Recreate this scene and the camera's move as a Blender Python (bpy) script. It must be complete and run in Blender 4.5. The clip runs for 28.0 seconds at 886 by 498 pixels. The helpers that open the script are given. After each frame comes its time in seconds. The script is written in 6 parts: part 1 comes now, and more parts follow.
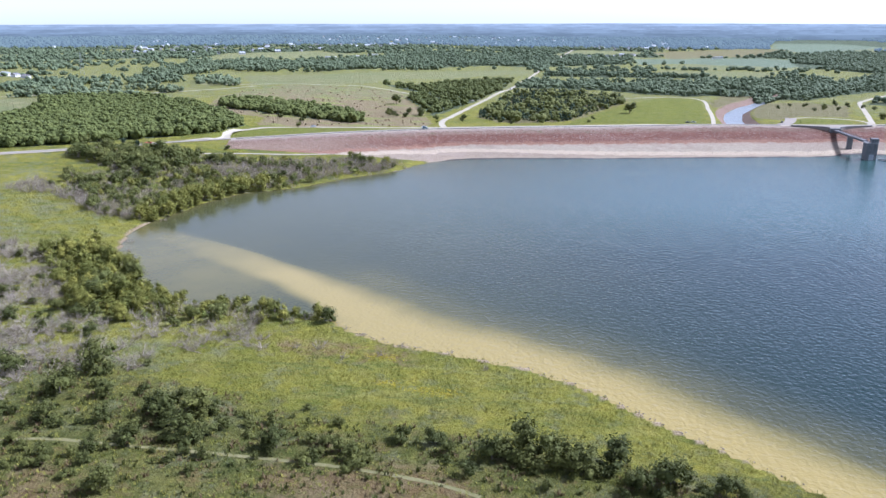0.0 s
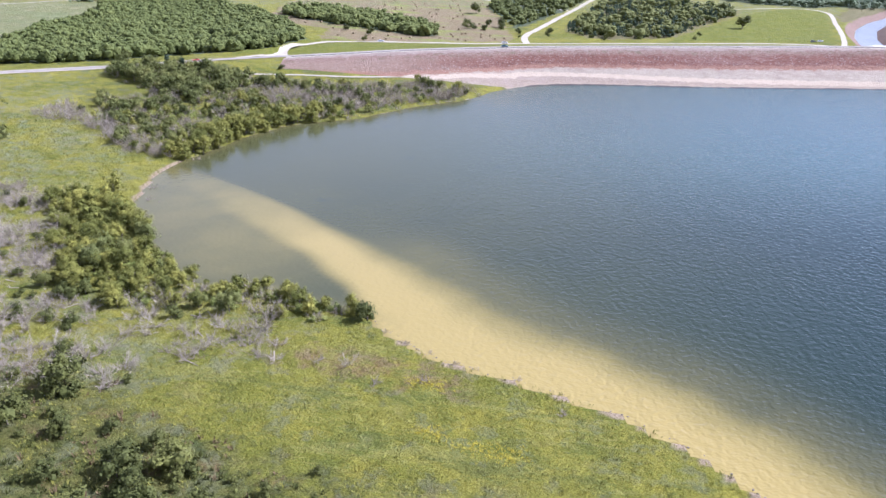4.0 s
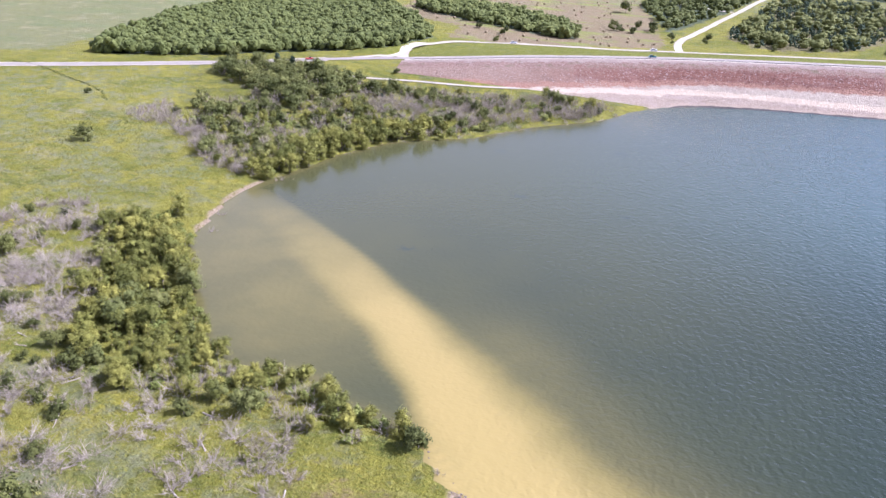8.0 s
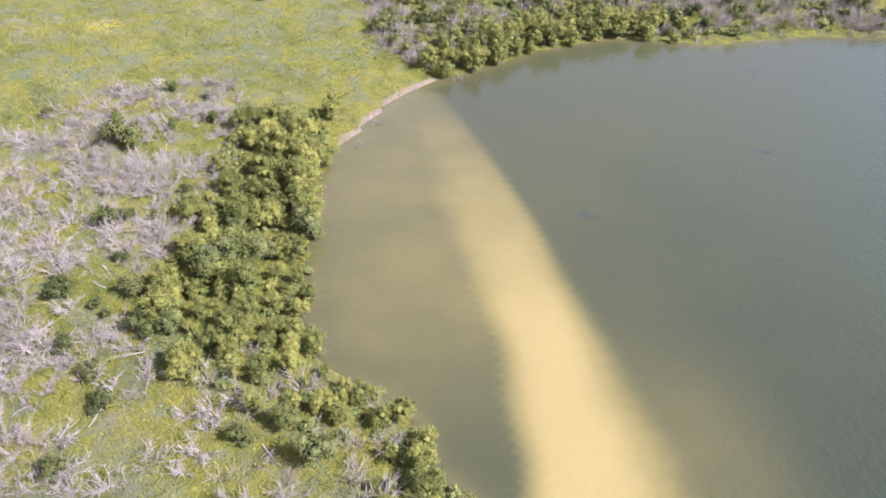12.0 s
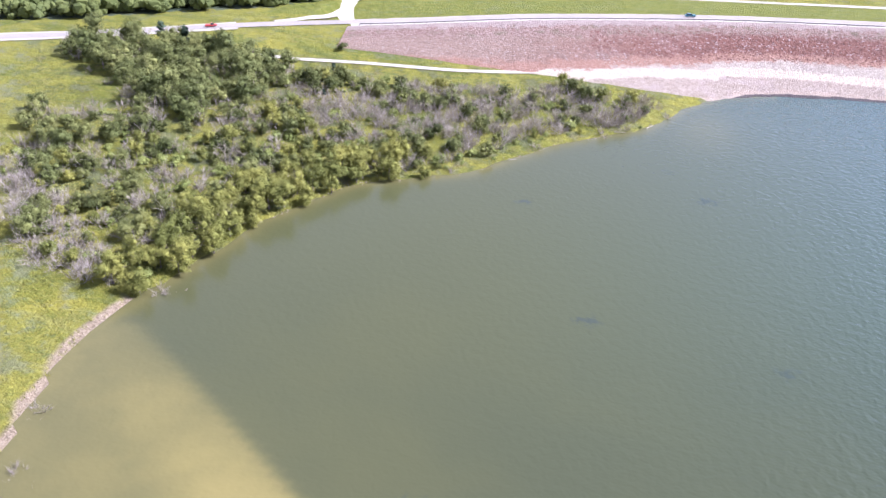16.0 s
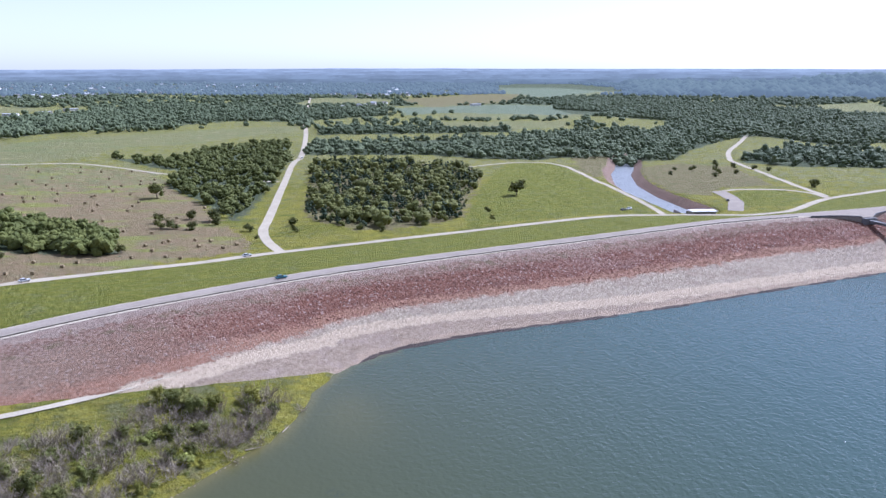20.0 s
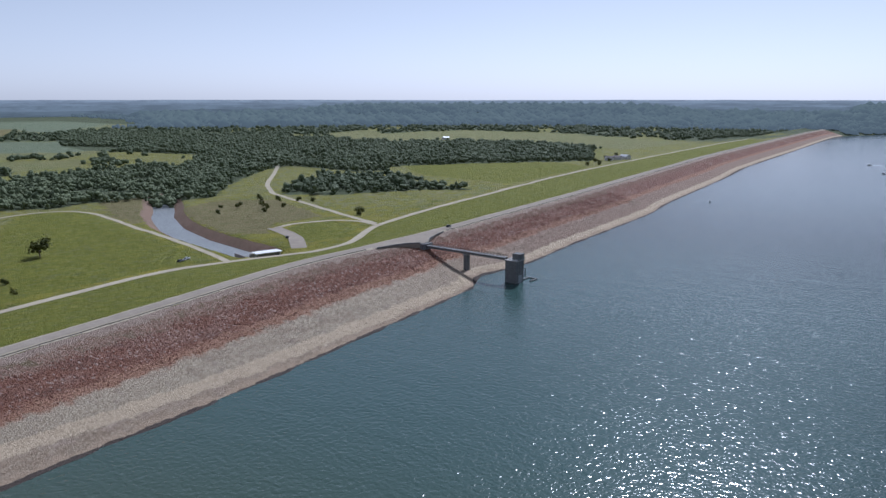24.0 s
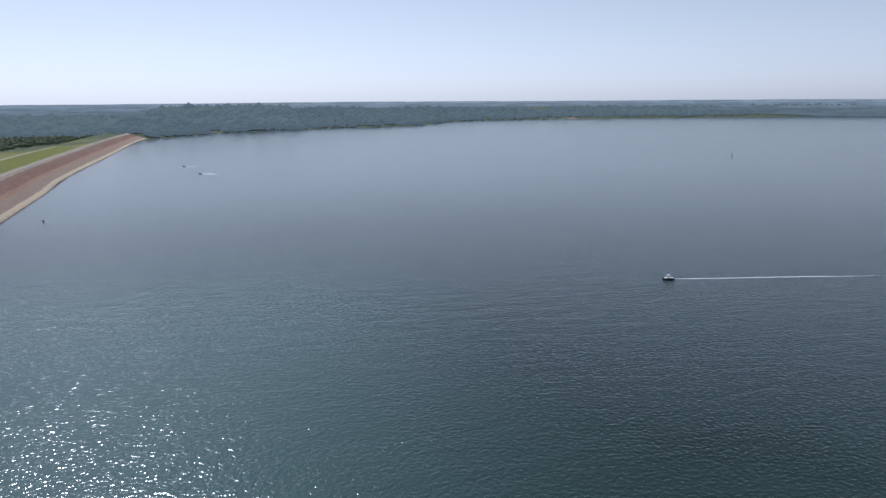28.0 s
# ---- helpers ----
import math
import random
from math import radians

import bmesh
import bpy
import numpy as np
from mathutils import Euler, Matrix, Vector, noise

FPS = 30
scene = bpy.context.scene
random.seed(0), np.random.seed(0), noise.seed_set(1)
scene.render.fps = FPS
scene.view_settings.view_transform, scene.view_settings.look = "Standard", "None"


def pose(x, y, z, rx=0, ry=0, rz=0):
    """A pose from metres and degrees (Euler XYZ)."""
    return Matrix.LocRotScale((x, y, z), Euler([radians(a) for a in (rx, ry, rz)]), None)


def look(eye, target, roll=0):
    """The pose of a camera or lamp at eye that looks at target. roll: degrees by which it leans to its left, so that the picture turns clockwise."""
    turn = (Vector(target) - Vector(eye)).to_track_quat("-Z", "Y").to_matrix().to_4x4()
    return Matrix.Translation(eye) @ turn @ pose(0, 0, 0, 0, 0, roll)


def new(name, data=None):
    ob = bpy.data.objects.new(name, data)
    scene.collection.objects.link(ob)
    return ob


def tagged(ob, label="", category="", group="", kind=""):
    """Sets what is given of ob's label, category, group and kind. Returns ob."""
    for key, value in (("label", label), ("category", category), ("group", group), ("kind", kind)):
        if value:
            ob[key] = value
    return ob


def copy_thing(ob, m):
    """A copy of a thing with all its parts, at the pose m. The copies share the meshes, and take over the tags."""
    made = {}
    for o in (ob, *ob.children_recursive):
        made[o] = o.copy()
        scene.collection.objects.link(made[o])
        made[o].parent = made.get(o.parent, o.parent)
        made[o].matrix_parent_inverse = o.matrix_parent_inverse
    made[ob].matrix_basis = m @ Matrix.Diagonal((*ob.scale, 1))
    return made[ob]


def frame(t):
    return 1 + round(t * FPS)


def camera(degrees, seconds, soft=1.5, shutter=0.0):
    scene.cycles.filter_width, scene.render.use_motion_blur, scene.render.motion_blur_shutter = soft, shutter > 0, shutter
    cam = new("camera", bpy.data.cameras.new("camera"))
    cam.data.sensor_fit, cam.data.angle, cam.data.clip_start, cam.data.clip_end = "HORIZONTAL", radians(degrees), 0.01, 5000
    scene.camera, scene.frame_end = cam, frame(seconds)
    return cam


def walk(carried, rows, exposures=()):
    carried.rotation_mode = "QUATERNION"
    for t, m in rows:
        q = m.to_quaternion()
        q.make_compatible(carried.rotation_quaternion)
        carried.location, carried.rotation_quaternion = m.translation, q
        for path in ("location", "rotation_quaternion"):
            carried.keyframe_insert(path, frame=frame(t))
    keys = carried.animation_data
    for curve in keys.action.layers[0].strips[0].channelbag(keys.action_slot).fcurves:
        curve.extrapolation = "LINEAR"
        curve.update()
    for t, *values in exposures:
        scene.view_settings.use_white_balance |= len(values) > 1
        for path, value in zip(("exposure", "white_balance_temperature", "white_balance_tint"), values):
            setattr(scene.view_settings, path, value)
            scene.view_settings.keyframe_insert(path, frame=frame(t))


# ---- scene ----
from mathutils import kdtree

# camera: seconds, place, heading (to the left of +y), pitch and roll in degrees
cam = camera(60.2, 28.0)
ROWS = [
    (0, 11.97, 3.23, 95.18, 5.29, -16.66, -0.01),
    (0.5, 11.62, 10.58, 95.41, 5.28, -16.75, -0.05),
    (1, 11.07, 18.57, 95.67, 5.25, -16.80, -0.06),
    (1.5, 10.61, 26.18, 95.64, 5.20, -16.82, -0.06),
    (2, 10.17, 33.92, 95.50, 5.18, -18.05, -0.09),
    (2.5, 9.72, 42.37, 95.79, 5.19, -19.32, -0.13),
    (3, 9.49, 50.16, 95.84, 5.21, -20.04, -0.24),
    (3.5, 8.81, 57.94, 96.10, 5.17, -22.09, -0.28),
    (4, 7.54, 65.58, 96.34, 11.46, -23.56, -0.05),
    (4.5, 7.81, 73.38, 96.48, 21.34, -24.87, 0.89),
    (6.5, 8.42, 101.41, 96.91, 22.01, -24.87, 0.61),
    (7, 6.99, 108.71, 97.33, 22.10, -24.87, 0.60),
    (7.5, 5.12, 115.70, 97.70, 22.12, -25.15, 0.63),
    (8, 3.23, 123.12, 98.12, 22.24, -24.52, 0.55),
    (8.5, 1.34, 130.62, 98.58, 22.30, -21.82, 0.75),
    (9, -0.82, 137.00, 98.71, 22.29, -23.64, 0.80),
    (9.5, -3.45, 143.51, 98.89, 23.83, -29.61, 0.44),
    (10, -5.10, 152.59, 98.99, 34.95, -35.62, 1.05),
    (10.5, -7.81, 160.59, 99.16, 35.44, -36.36, 0.66),
    (11, -11.44, 167.77, 99.34, 38.32, -36.37, 1.02),
    (11.5, -15.08, 175.06, 99.57, 39.89, -36.47, 1.19),
    (12, -18.92, 181.74, 99.86, 39.89, -36.49, 1.14),
    (12.5, -22.68, 188.25, 99.98, 38.16, -36.48, 0.96),
    (13, -27.43, 195.54, 99.88, 34.35, -36.36, 0.54),
    (13.5, -33.34, 203.34, 99.38, 30.12, -36.32, 1.37),
    (15.5, -57.57, 232.28, 95.54, 19.14, -33.03, 1.68),
    (16, -62.79, 241.23, 94.91, 16.23, -30.73, 1.53),
    (16.5, -66.35, 249.44, 94.55, 13.80, -28.75, 1.31),
    (17, -69.32, 257.09, 94.49, 11.05, -26.43, 1.08),
    (17.5, -72.11, 264.29, 94.45, 8.70, -24.44, 1.01),
    (18, -74.57, 272.09, 94.54, 4.88, -22.29, 0.91),
    (18.5, -76.15, 280.25, 94.98, -0.83, -19.56, 0.67),
    (19, -77.27, 287.24, 95.19, -6.04, -17.62, 0.37),
    (19.5, -77.89, 294.06, 95.23, -10.80, -15.73, 0.21),
    (20, -77.93, 301.31, 95.40, -16.47, -13.52, -0.04),
    (20.5, -77.47, 308.30, 95.43, -21.91, -11.50, -0.25),
    (21, -76.77, 315.20, 95.57, -29.86, -11.23, -0.62),
    (21.5, -76.95, 321.78, 95.54, -36.37, -11.29, -0.87),
    (22, -76.52, 328.24, 95.45, -44.01, -11.22, -0.19),
    (22.5, -75.28, 334.92, 95.45, -48.19, -11.23, -0.13),
    (24.5, -63.55, 359.68, 96.77, -54.83, -11.38, 0.33),
    (25, -59.82, 364.92, 97.11, -64.54, -11.33, -0.03),
    (25.5, -55.99, 369.68, 97.71, -71.44, -11.31, -0.27),
    (26, -52.53, 374.20, 98.38, -78.62, -11.26, -0.37),
    (26.5, -49.57, 378.16, 98.91, -84.80, -11.23, -0.40),
    (27, -47.09, 381.35, 99.06, -91.20, -11.22, -0.42),
    (27.5, -44.87, 384.08, 99.08, -95.64, -11.24, -0.41),
    (28, -42.74, 386.64, 99.10, -100.50, -11.21, -0.43),
]


def sight(x, y, z, heading, pitch, roll):
    a, b = radians(heading), radians(pitch)
    way = Vector((-math.sin(a) * math.cos(b), math.cos(a) * math.cos(b), math.sin(b)))
    eye = Vector((x, y, z))
    return look(eye, eye + way * 10, roll)


# seconds, stops, kelvin, tint
EXPOSURES = [(0, 0.93, 4900, 22), (4, 1.17, 4960, 28), (7, 1.27, 5000, 33), (10, 1.33, 5100, 36), (13, 1.41, 5060, 34), (17, 1.57, 4960, 32), (18.5, 1.39, 4900, 30), (19, 1.26, 4880, 28), (20, 0.7, 4900, 26), (21, 0.24, 4920, 24), (22, 0.02, 4970, 21), (25, -0.18, 5210, 16), (28, -0.15, 5290, 14)]
walk(cam, [(t, sight(*row)) for t, *row in ROWS], exposures=EXPOSURES)

# ---- light ----
SUN_AZ, SUN_EL = 17.0, 44.0   # degrees from +x towards +y, and above the horizon
world = bpy.data.worlds.new("sky")
scene.world = world
world.use_nodes = True
wn = world.node_tree
sky = wn.nodes.new("ShaderNodeTexSky")
sky.sky_type = "NISHITA"
sky.sun_disc = False
sky.sun_elevation, sky.sun_rotation = radians(SUN_EL), radians(90 - SUN_AZ)
sky.air_density, sky.dust_density, sky.ozone_density, sky.altitude = 1.0, 0.4, 1.2, 0
grey = wn.nodes.new("ShaderNodeRGBToBW")   # a hazy summer sky, its blue veiled
veil = wn.nodes.new("ShaderNodeMix")
veil.data_type = "RGBA"
veil.inputs[0].default_value = 0.74
wn.links.new(sky.outputs[0], grey.inputs[0])
wn.links.new(sky.outputs[0], veil.inputs[6])
wn.links.new(grey.outputs[0], veil.inputs[7])
haze = wn.nodes.new("ShaderNodeMix")   # even summer haze over the whole dome
haze.data_type = "RGBA"
haze.inputs[0].default_value = 0.28
haze.inputs[7].default_value = (5.1, 5.2, 5.3, 1)
wn.links.new(veil.outputs[2], haze.inputs[6])
wn.links.new(haze.outputs[2], wn.nodes["Background"].inputs[0])
wn.nodes["Background"].inputs[1].default_value = 0.106
lamp = bpy.data.lights.new("sun", "SUN")
lamp.energy, lamp.angle, lamp.color = 5.0, radians(0.53), (1.0, 0.95, 0.86)
sun = new("sun", lamp)
sun.matrix_world = look((600, 200, 600), (600 - math.cos(radians(SUN_AZ)), 200 - math.sin(radians(SUN_AZ)), 600 - math.tan(radians(SUN_EL))))


# ---- materials ----
class Mat:
    """A node material under construction."""

    def __init__(self, name, rough=0.9, metal=0.0, spec=0.3):
        self.m = bpy.data.materials.new(name)
        self.m.use_nodes = True
        self.t = self.m.node_tree
        self.b = self.t.nodes["Principled BSDF"]
        self.b.inputs["Roughness"].default_value = rough
        self.b.inputs["Metallic"].default_value = metal
        self.b.inputs["Specular IOR Level"].default_value = spec
        self.geo = self.t.nodes.new("ShaderNodeNewGeometry")

    def node(self, kind, **vals):
        n = self.t.nodes.new(kind)
        for k, v in vals.items():
            n.inputs[k].default_value = v
        return n

    def link(self, a, b):
        self.t.links.new(a, b)
        return b

    def where(self, stretch=(1, 1, 1)):
        mp = self.node("ShaderNodeMapping", Scale=stretch)
        self.link(self.geo.outputs["Position"], mp.inputs["Vector"])
        return mp.outputs[0]

    def noise(self, size, detail=4.0, rough=0.6, stretch=(1, 1, 1), lo=0.35, hi=0.65, distort=0.0):
        """Noise whose features are about size metres, spread to 0..1 between lo and hi."""
        n = self.node("ShaderNodeTexNoise", Scale=1.0 / size, Detail=detail, Roughness=rough, Distortion=distort)
        self.link(self.where(stretch), n.inputs["Vector"])
        return self.ramp(n.outputs["Fac"], lo, hi)

    def ramp(self, value, lo, hi, a=0.0, b=1.0):
        r = self.node("ShaderNodeMapRange")
        r.interpolation_type = "SMOOTHSTEP"
        for k, v in (("From Min", lo), ("From Max", hi), ("To Min", a), ("To Max", b)):
            r.inputs[k].default_value = v
        self.link(value, r.inputs["Value"])
        return r.outputs[0]

    def attr(self, name):
        n = self.node("ShaderNodeAttribute")
        n.attribute_name = name
        return n.outputs["Fac"]

    def mix(self, fac, a, b):
        n = self.t.nodes.new("ShaderNodeMix")
        n.data_type = "RGBA"
        for sock, v in ((n.inputs[0], fac), (n.inputs[6], a), (n.inputs[7], b)):
            if isinstance(v, (tuple, list)):
                sock.default_value = (*v, 1)
            elif isinstance(v, (int, float)):
                sock.default_value = v
            else:
                self.link(v, sock)
        return n.outputs[2]

    def math(self, op, a, b=0.0):
        n = self.t.nodes.new("ShaderNodeMath")
        n.operation = op
        for sock, v in ((n.inputs[0], a), (n.inputs[1], b)):
            if isinstance(v, (int, float)):
                sock.default_value = v
            else:
                self.link(v, sock)
        return n.outputs[0]

    def colour(self, c):
        if isinstance(c, tuple):
            self.b.inputs["Base Color"].default_value = (*c, 1)
        else:
            self.link(c, self.b.inputs["Base Color"])
        return self

    def bump(self, height, distance=0.1, strength=1.0):
        n = self.node("ShaderNodeBump", Strength=strength, Distance=distance)
        self.link(height, n.inputs["Height"])
        self.link(n.outputs[0], self.b.inputs["Normal"])
        return self


def plain(name, a, b, size=0.5, rough=0.8, metal=0.0, bump=0.0, spec=0.3):
    """A surface that wanders between two near colours at two scales."""
    m = Mat(name, rough, metal, spec)
    c = m.mix(m.noise(size), a, b)
    c = m.mix(m.math("MULTIPLY", m.noise(size * 12, 2), 0.35), c, tuple(v * 0.75 for v in a))
    m.colour(c)
    if bump:
        m.bump(m.noise(size * 0.6, 6), bump)
    return m.m


def leafy(name, dark, light, spread=0.5):
    """Foliage: each leaf clump and each plant has its own green."""
    m = Mat(name, 0.75, spec=0.15)
    info = m.node("ShaderNodeObjectInfo")
    own = m.mix(info.outputs["Random"], dark, light)
    c = m.mix(m.math("MULTIPLY", m.geo.outputs["Random Per Island"], spread), own, light)
    c = m.mix(m.math("MULTIPLY", m.noise(9.0, 3), 0.6), c, dark)
    m.colour(c)
    m.b.inputs["Transmission Weight"].default_value = 0.0
    m.b.inputs["Subsurface Weight"].default_value = 0.0
    return m.m


def meadow_colour(m):
    """Rough meadow: yellow-green grass with straw, dark weeds and paler seed heads."""
    fine, mid, broad = m.noise(0.55, 5, 0.7), m.noise(4.0, 5, 0.65), m.noise(38.0, 4, 0.6)
    c = m.mix(broad, (0.178, 0.172, 0.020), (0.268, 0.238, 0.036))
    c = m.mix(m.math("MULTIPLY", m.noise(21.0, 5, 0.7, lo=0.48, hi=0.64), 0.75), c, (0.310, 0.265, 0.034))
    c = m.mix(m.math("MULTIPLY", m.noise(27.0, 5, 0.7, (1, 1.8, 1), 0.52, 0.66), 0.7), c, (0.072, 0.100, 0.020))
    c = m.mix(m.math("MULTIPLY", mid, 0.5), c, (0.148, 0.146, 0.020))
    c = m.mix(m.math("MULTIPLY", m.noise(1.7, 4, 0.6, lo=0.5, hi=0.75), 0.5), c, (0.285, 0.262, 0.062))
    c = m.mix(m.math("MULTIPLY", m.noise(11.0, 5, 0.7, lo=0.54, hi=0.72), 0.45), c, (0.250, 0.205, 0.080))
    c = m.mix(m.math("MULTIPLY", m.noise(6.0, 5, 0.75, lo=0.55, hi=0.68), 0.5), c, (0.060, 0.072, 0.020))
    c = m.mix(m.math("MULTIPLY", m.noise(12.0, 5, 0.7, (0.3, 1.5, 1), 0.54, 0.66, 0.6), 0.42), c, (0.310, 0.282, 0.080))
    c = m.mix(m.math("MULTIPLY", m.noise(15.0, 5, 0.75, (0.45, 1.3, 1), 0.55, 0.66, 0.4), 0.5), c, (0.095, 0.110, 0.030))
    c = m.mix(m.math("MULTIPLY", m.noise(8.0, 5, 0.75, (0.8, 1.2, 1), 0.57, 0.68), 0.25), c, (0.180, 0.195, 0.080))
    return m.mix(m.math("MULTIPLY", fine, 0.35), c, (0.045, 0.066, 0.012)), fine, mid


def ground_material():
    m = Mat("meadow", 0.95, spec=0.1)
    grass, fine, mid = meadow_colour(m)
    ragged = m.ramp(m.noise(7.0, 5, 0.7, lo=0.3, hi=0.7), 0, 1, -0.35, 0.35)

    def edge(name, soft=0.15):
        return m.ramp(m.math("ADD", m.attr(name), ragged), 0.5 - soft, 0.5 + soft)

    hay = m.mix(mid, (0.228, 0.168, 0.094), (0.190, 0.150, 0.072))
    hay = m.mix(m.math("MULTIPLY", m.noise(45, 3, 0.5, (1, 2.5, 1), 0.50, 0.64), 0.85), hay, (0.200, 0.215, 0.048))
    lush = m.mix(mid, (0.118, 0.130, 0.018), (0.168, 0.166, 0.026))
    lush = m.mix(m.math("MULTIPLY", m.noise(6, 3, 0.6, (0.3, 3, 1), 0.5, 0.7), 0.4), lush, (0.122, 0.140, 0.032))
    wood = m.mix(m.noise(14.0, 6, 0.75), (0.058, 0.076, 0.040), (0.105, 0.118, 0.064))
    weedy = m.mix(m.noise(3.2, 5, 0.7, lo=0.4, hi=0.62), (0.046, 0.057, 0.014), (0.118, 0.113, 0.034))
    weedy = m.mix(m.math("MULTIPLY", m.noise(8.0, 5, 0.7, lo=0.52, hi=0.66), 0.75), weedy, (0.150, 0.095, 0.045))
    pasture = m.mix(mid, (0.192, 0.184, 0.078), (0.162, 0.166, 0.064))
    pasture = m.mix(m.math("MULTIPLY", m.noise(60, 3, 0.5, (1, 2.0, 1), 0.48, 0.66), 0.6), pasture, (0.148, 0.172, 0.066))
    pasture = m.mix(m.math("MULTIPLY", m.noise(17, 5, 0.7, lo=0.54, hi=0.68), 0.7), pasture, (0.285, 0.245, 0.128))
    pasture = m.mix(m.math("MULTIPLY", m.noise(24, 5, 0.7, (1, 1.6, 1), 0.56, 0.70), 0.55), pasture, (0.120, 0.140, 0.052))
    c = m.mix(m.math("MULTIPLY", edge("weedy", 0.4), 0.8), grass, weedy)
    c = m.mix(edge("hay"), c, hay)
    c = m.mix(edge("pasture", 0.4), c, pasture)
    c = m.mix(edge("lush"), c, lush)
    # far crop fields: pale bluish green with distance haze in the colour
    c = m.mix(edge("crop", 0.4), c, m.mix(m.noise(30, 3, 0.5, (1, 3, 1)), (0.128, 0.158, 0.096), (0.158, 0.184, 0.116)))
    c = m.mix(edge("wood"), c, wood)
    sand = m.mix(fine, (0.255, 0.190, 0.110), (0.345, 0.265, 0.165))
    c = m.mix(m.ramp(m.attr("sand"), 0.35, 0.65), c, sand)
    rust = m.mix(mid, (0.165, 0.092, 0.046), (0.215, 0.155, 0.075))
    c = m.mix(m.math("MULTIPLY", edge("rust", 0.3), 0.65), c, rust)
    dry = m.mix(mid, (0.190, 0.158, 0.076), (0.140, 0.130, 0.052))
    c = m.mix(edge("dry"), c, dry)
    m.colour(c)
    m.bump(m.math("ADD", m.math("MULTIPLY", fine, 0.5), mid), 0.5)
    return m.m


def water_material():
    m = Mat("lake_water", 0.155, spec=0.5)
    m.b.inputs["IOR"].default_value = 1.33
    wander = m.ramp(m.noise(16.0, 4, 0.55, lo=0.25, hi=0.75), 0, 1, -0.05, 0.05)
    silt = m.math("ADD", m.attr("silt"), m.math("MULTIPLY", wander, m.ramp(m.attr("silt"), 0.05, 0.4)))
    deep = m.mix(m.attr("murk"), (0.007, 0.020, 0.016), (0.062, 0.061, 0.023))
    deep = m.mix(m.math("MULTIPLY", m.noise(60, 3), 0.2), deep, (0.010, 0.022, 0.020))
    deep = m.mix(m.attr("bay"), deep, m.mix(m.attr("murk"), (0.033, 0.067, 0.060), (0.058, 0.060, 0.022)))
    c = m.mix(m.ramp(silt, 0.0, 0.5), deep, (0.160, 0.130, 0.038))
    c = m.mix(m.ramp(silt, 0.35, 1.0), c, (0.268, 0.203, 0.062))
    c = m.mix(m.math("MULTIPLY", m.ramp(m.math("ADD", m.attr("weed"), m.ramp(m.noise(2.0, 3, lo=0.3, hi=0.7), 0, 1, -0.3, 0.3)), 0.3, 0.9), 0.6), c, (0.030, 0.040, 0.032))
    m.colour(c)

    # wind waves: crests across the wind, finer chop riding on them, long low swell
    def wave(size, detail, stretch, turn, distort):
        mp = m.node("ShaderNodeMapping", Scale=stretch, Rotation=(0, 0, turn))
        m.link(m.geo.outputs["Position"], mp.inputs["Vector"])
        n = m.node("ShaderNodeTexNoise", Scale=1.0 / size, Detail=detail, Roughness=0.55, Distortion=distort)
        m.link(mp.outputs[0], n.inputs["Vector"])
        return n.outputs["Fac"]

    chop = wave(1.4, 0.6, (0.9, 0.8, 1.0), 0.3, 0.4)
    fine = wave(0.62, 0.0, (0.8, 1.0, 1.0), 0.2, 0.2)
    swell = wave(9.0, 2.0, (1.0, 0.3, 1.0), 0.9, 0.8)
    gust = m.noise(130.0, 2, 0.5, (0.5, 1.0, 1.0), 0.25, 0.75, 0.5)
    h = m.math("ADD", chop, m.math("ADD", m.math("MULTIPLY", fine, 0.34), m.math("MULTIPLY", swell, 0.9)))
    h = m.math("MULTIPLY", h, m.ramp(gust, 0, 1, 0.85, 1.0))
    calm = m.math("MULTIPLY", m.ramp(m.attr("murk"), 0.40, 1.0, 1.0, 0.18), m.ramp(m.attr("lee"), 0, 1, 1.0, 0.30))
    n = m.node("ShaderNodeBump", Distance=0.27)
    m.link(calm, n.inputs["Strength"])
    m.link(h, n.inputs["Height"])
    m.link(n.outputs[0], m.b.inputs["Normal"])
    return m.m


def rip_rap(name, a, b, c, size):
    """Broken stone: each stone a cell of its own colour with dark gaps."""
    m = Mat(name, 0.9, spec=0.2)
    v = m.node("ShaderNodeTexVoronoi", Scale=1.0 / size)
    m.link(m.where(), v.inputs["Vector"])
    sep = m.node("ShaderNodeSeparateColor")
    m.link(v.outputs["Color"], sep.inputs[0])
    col = m.mix(sep.outputs[0], a, b)
    col = m.mix(m.math("MULTIPLY", m.noise(6.0, 5, 0.7), 0.6), col, c)
    col = m.mix(m.math("MULTIPLY", m.noise(24.0, 4, 0.7, (1, 1, 2)), 0.4), col, b)
    m.colour(col)
    m.bump(m.math("SUBTRACT", 1.0, v.outputs["Distance"]), size * 0.5)
    return m.m


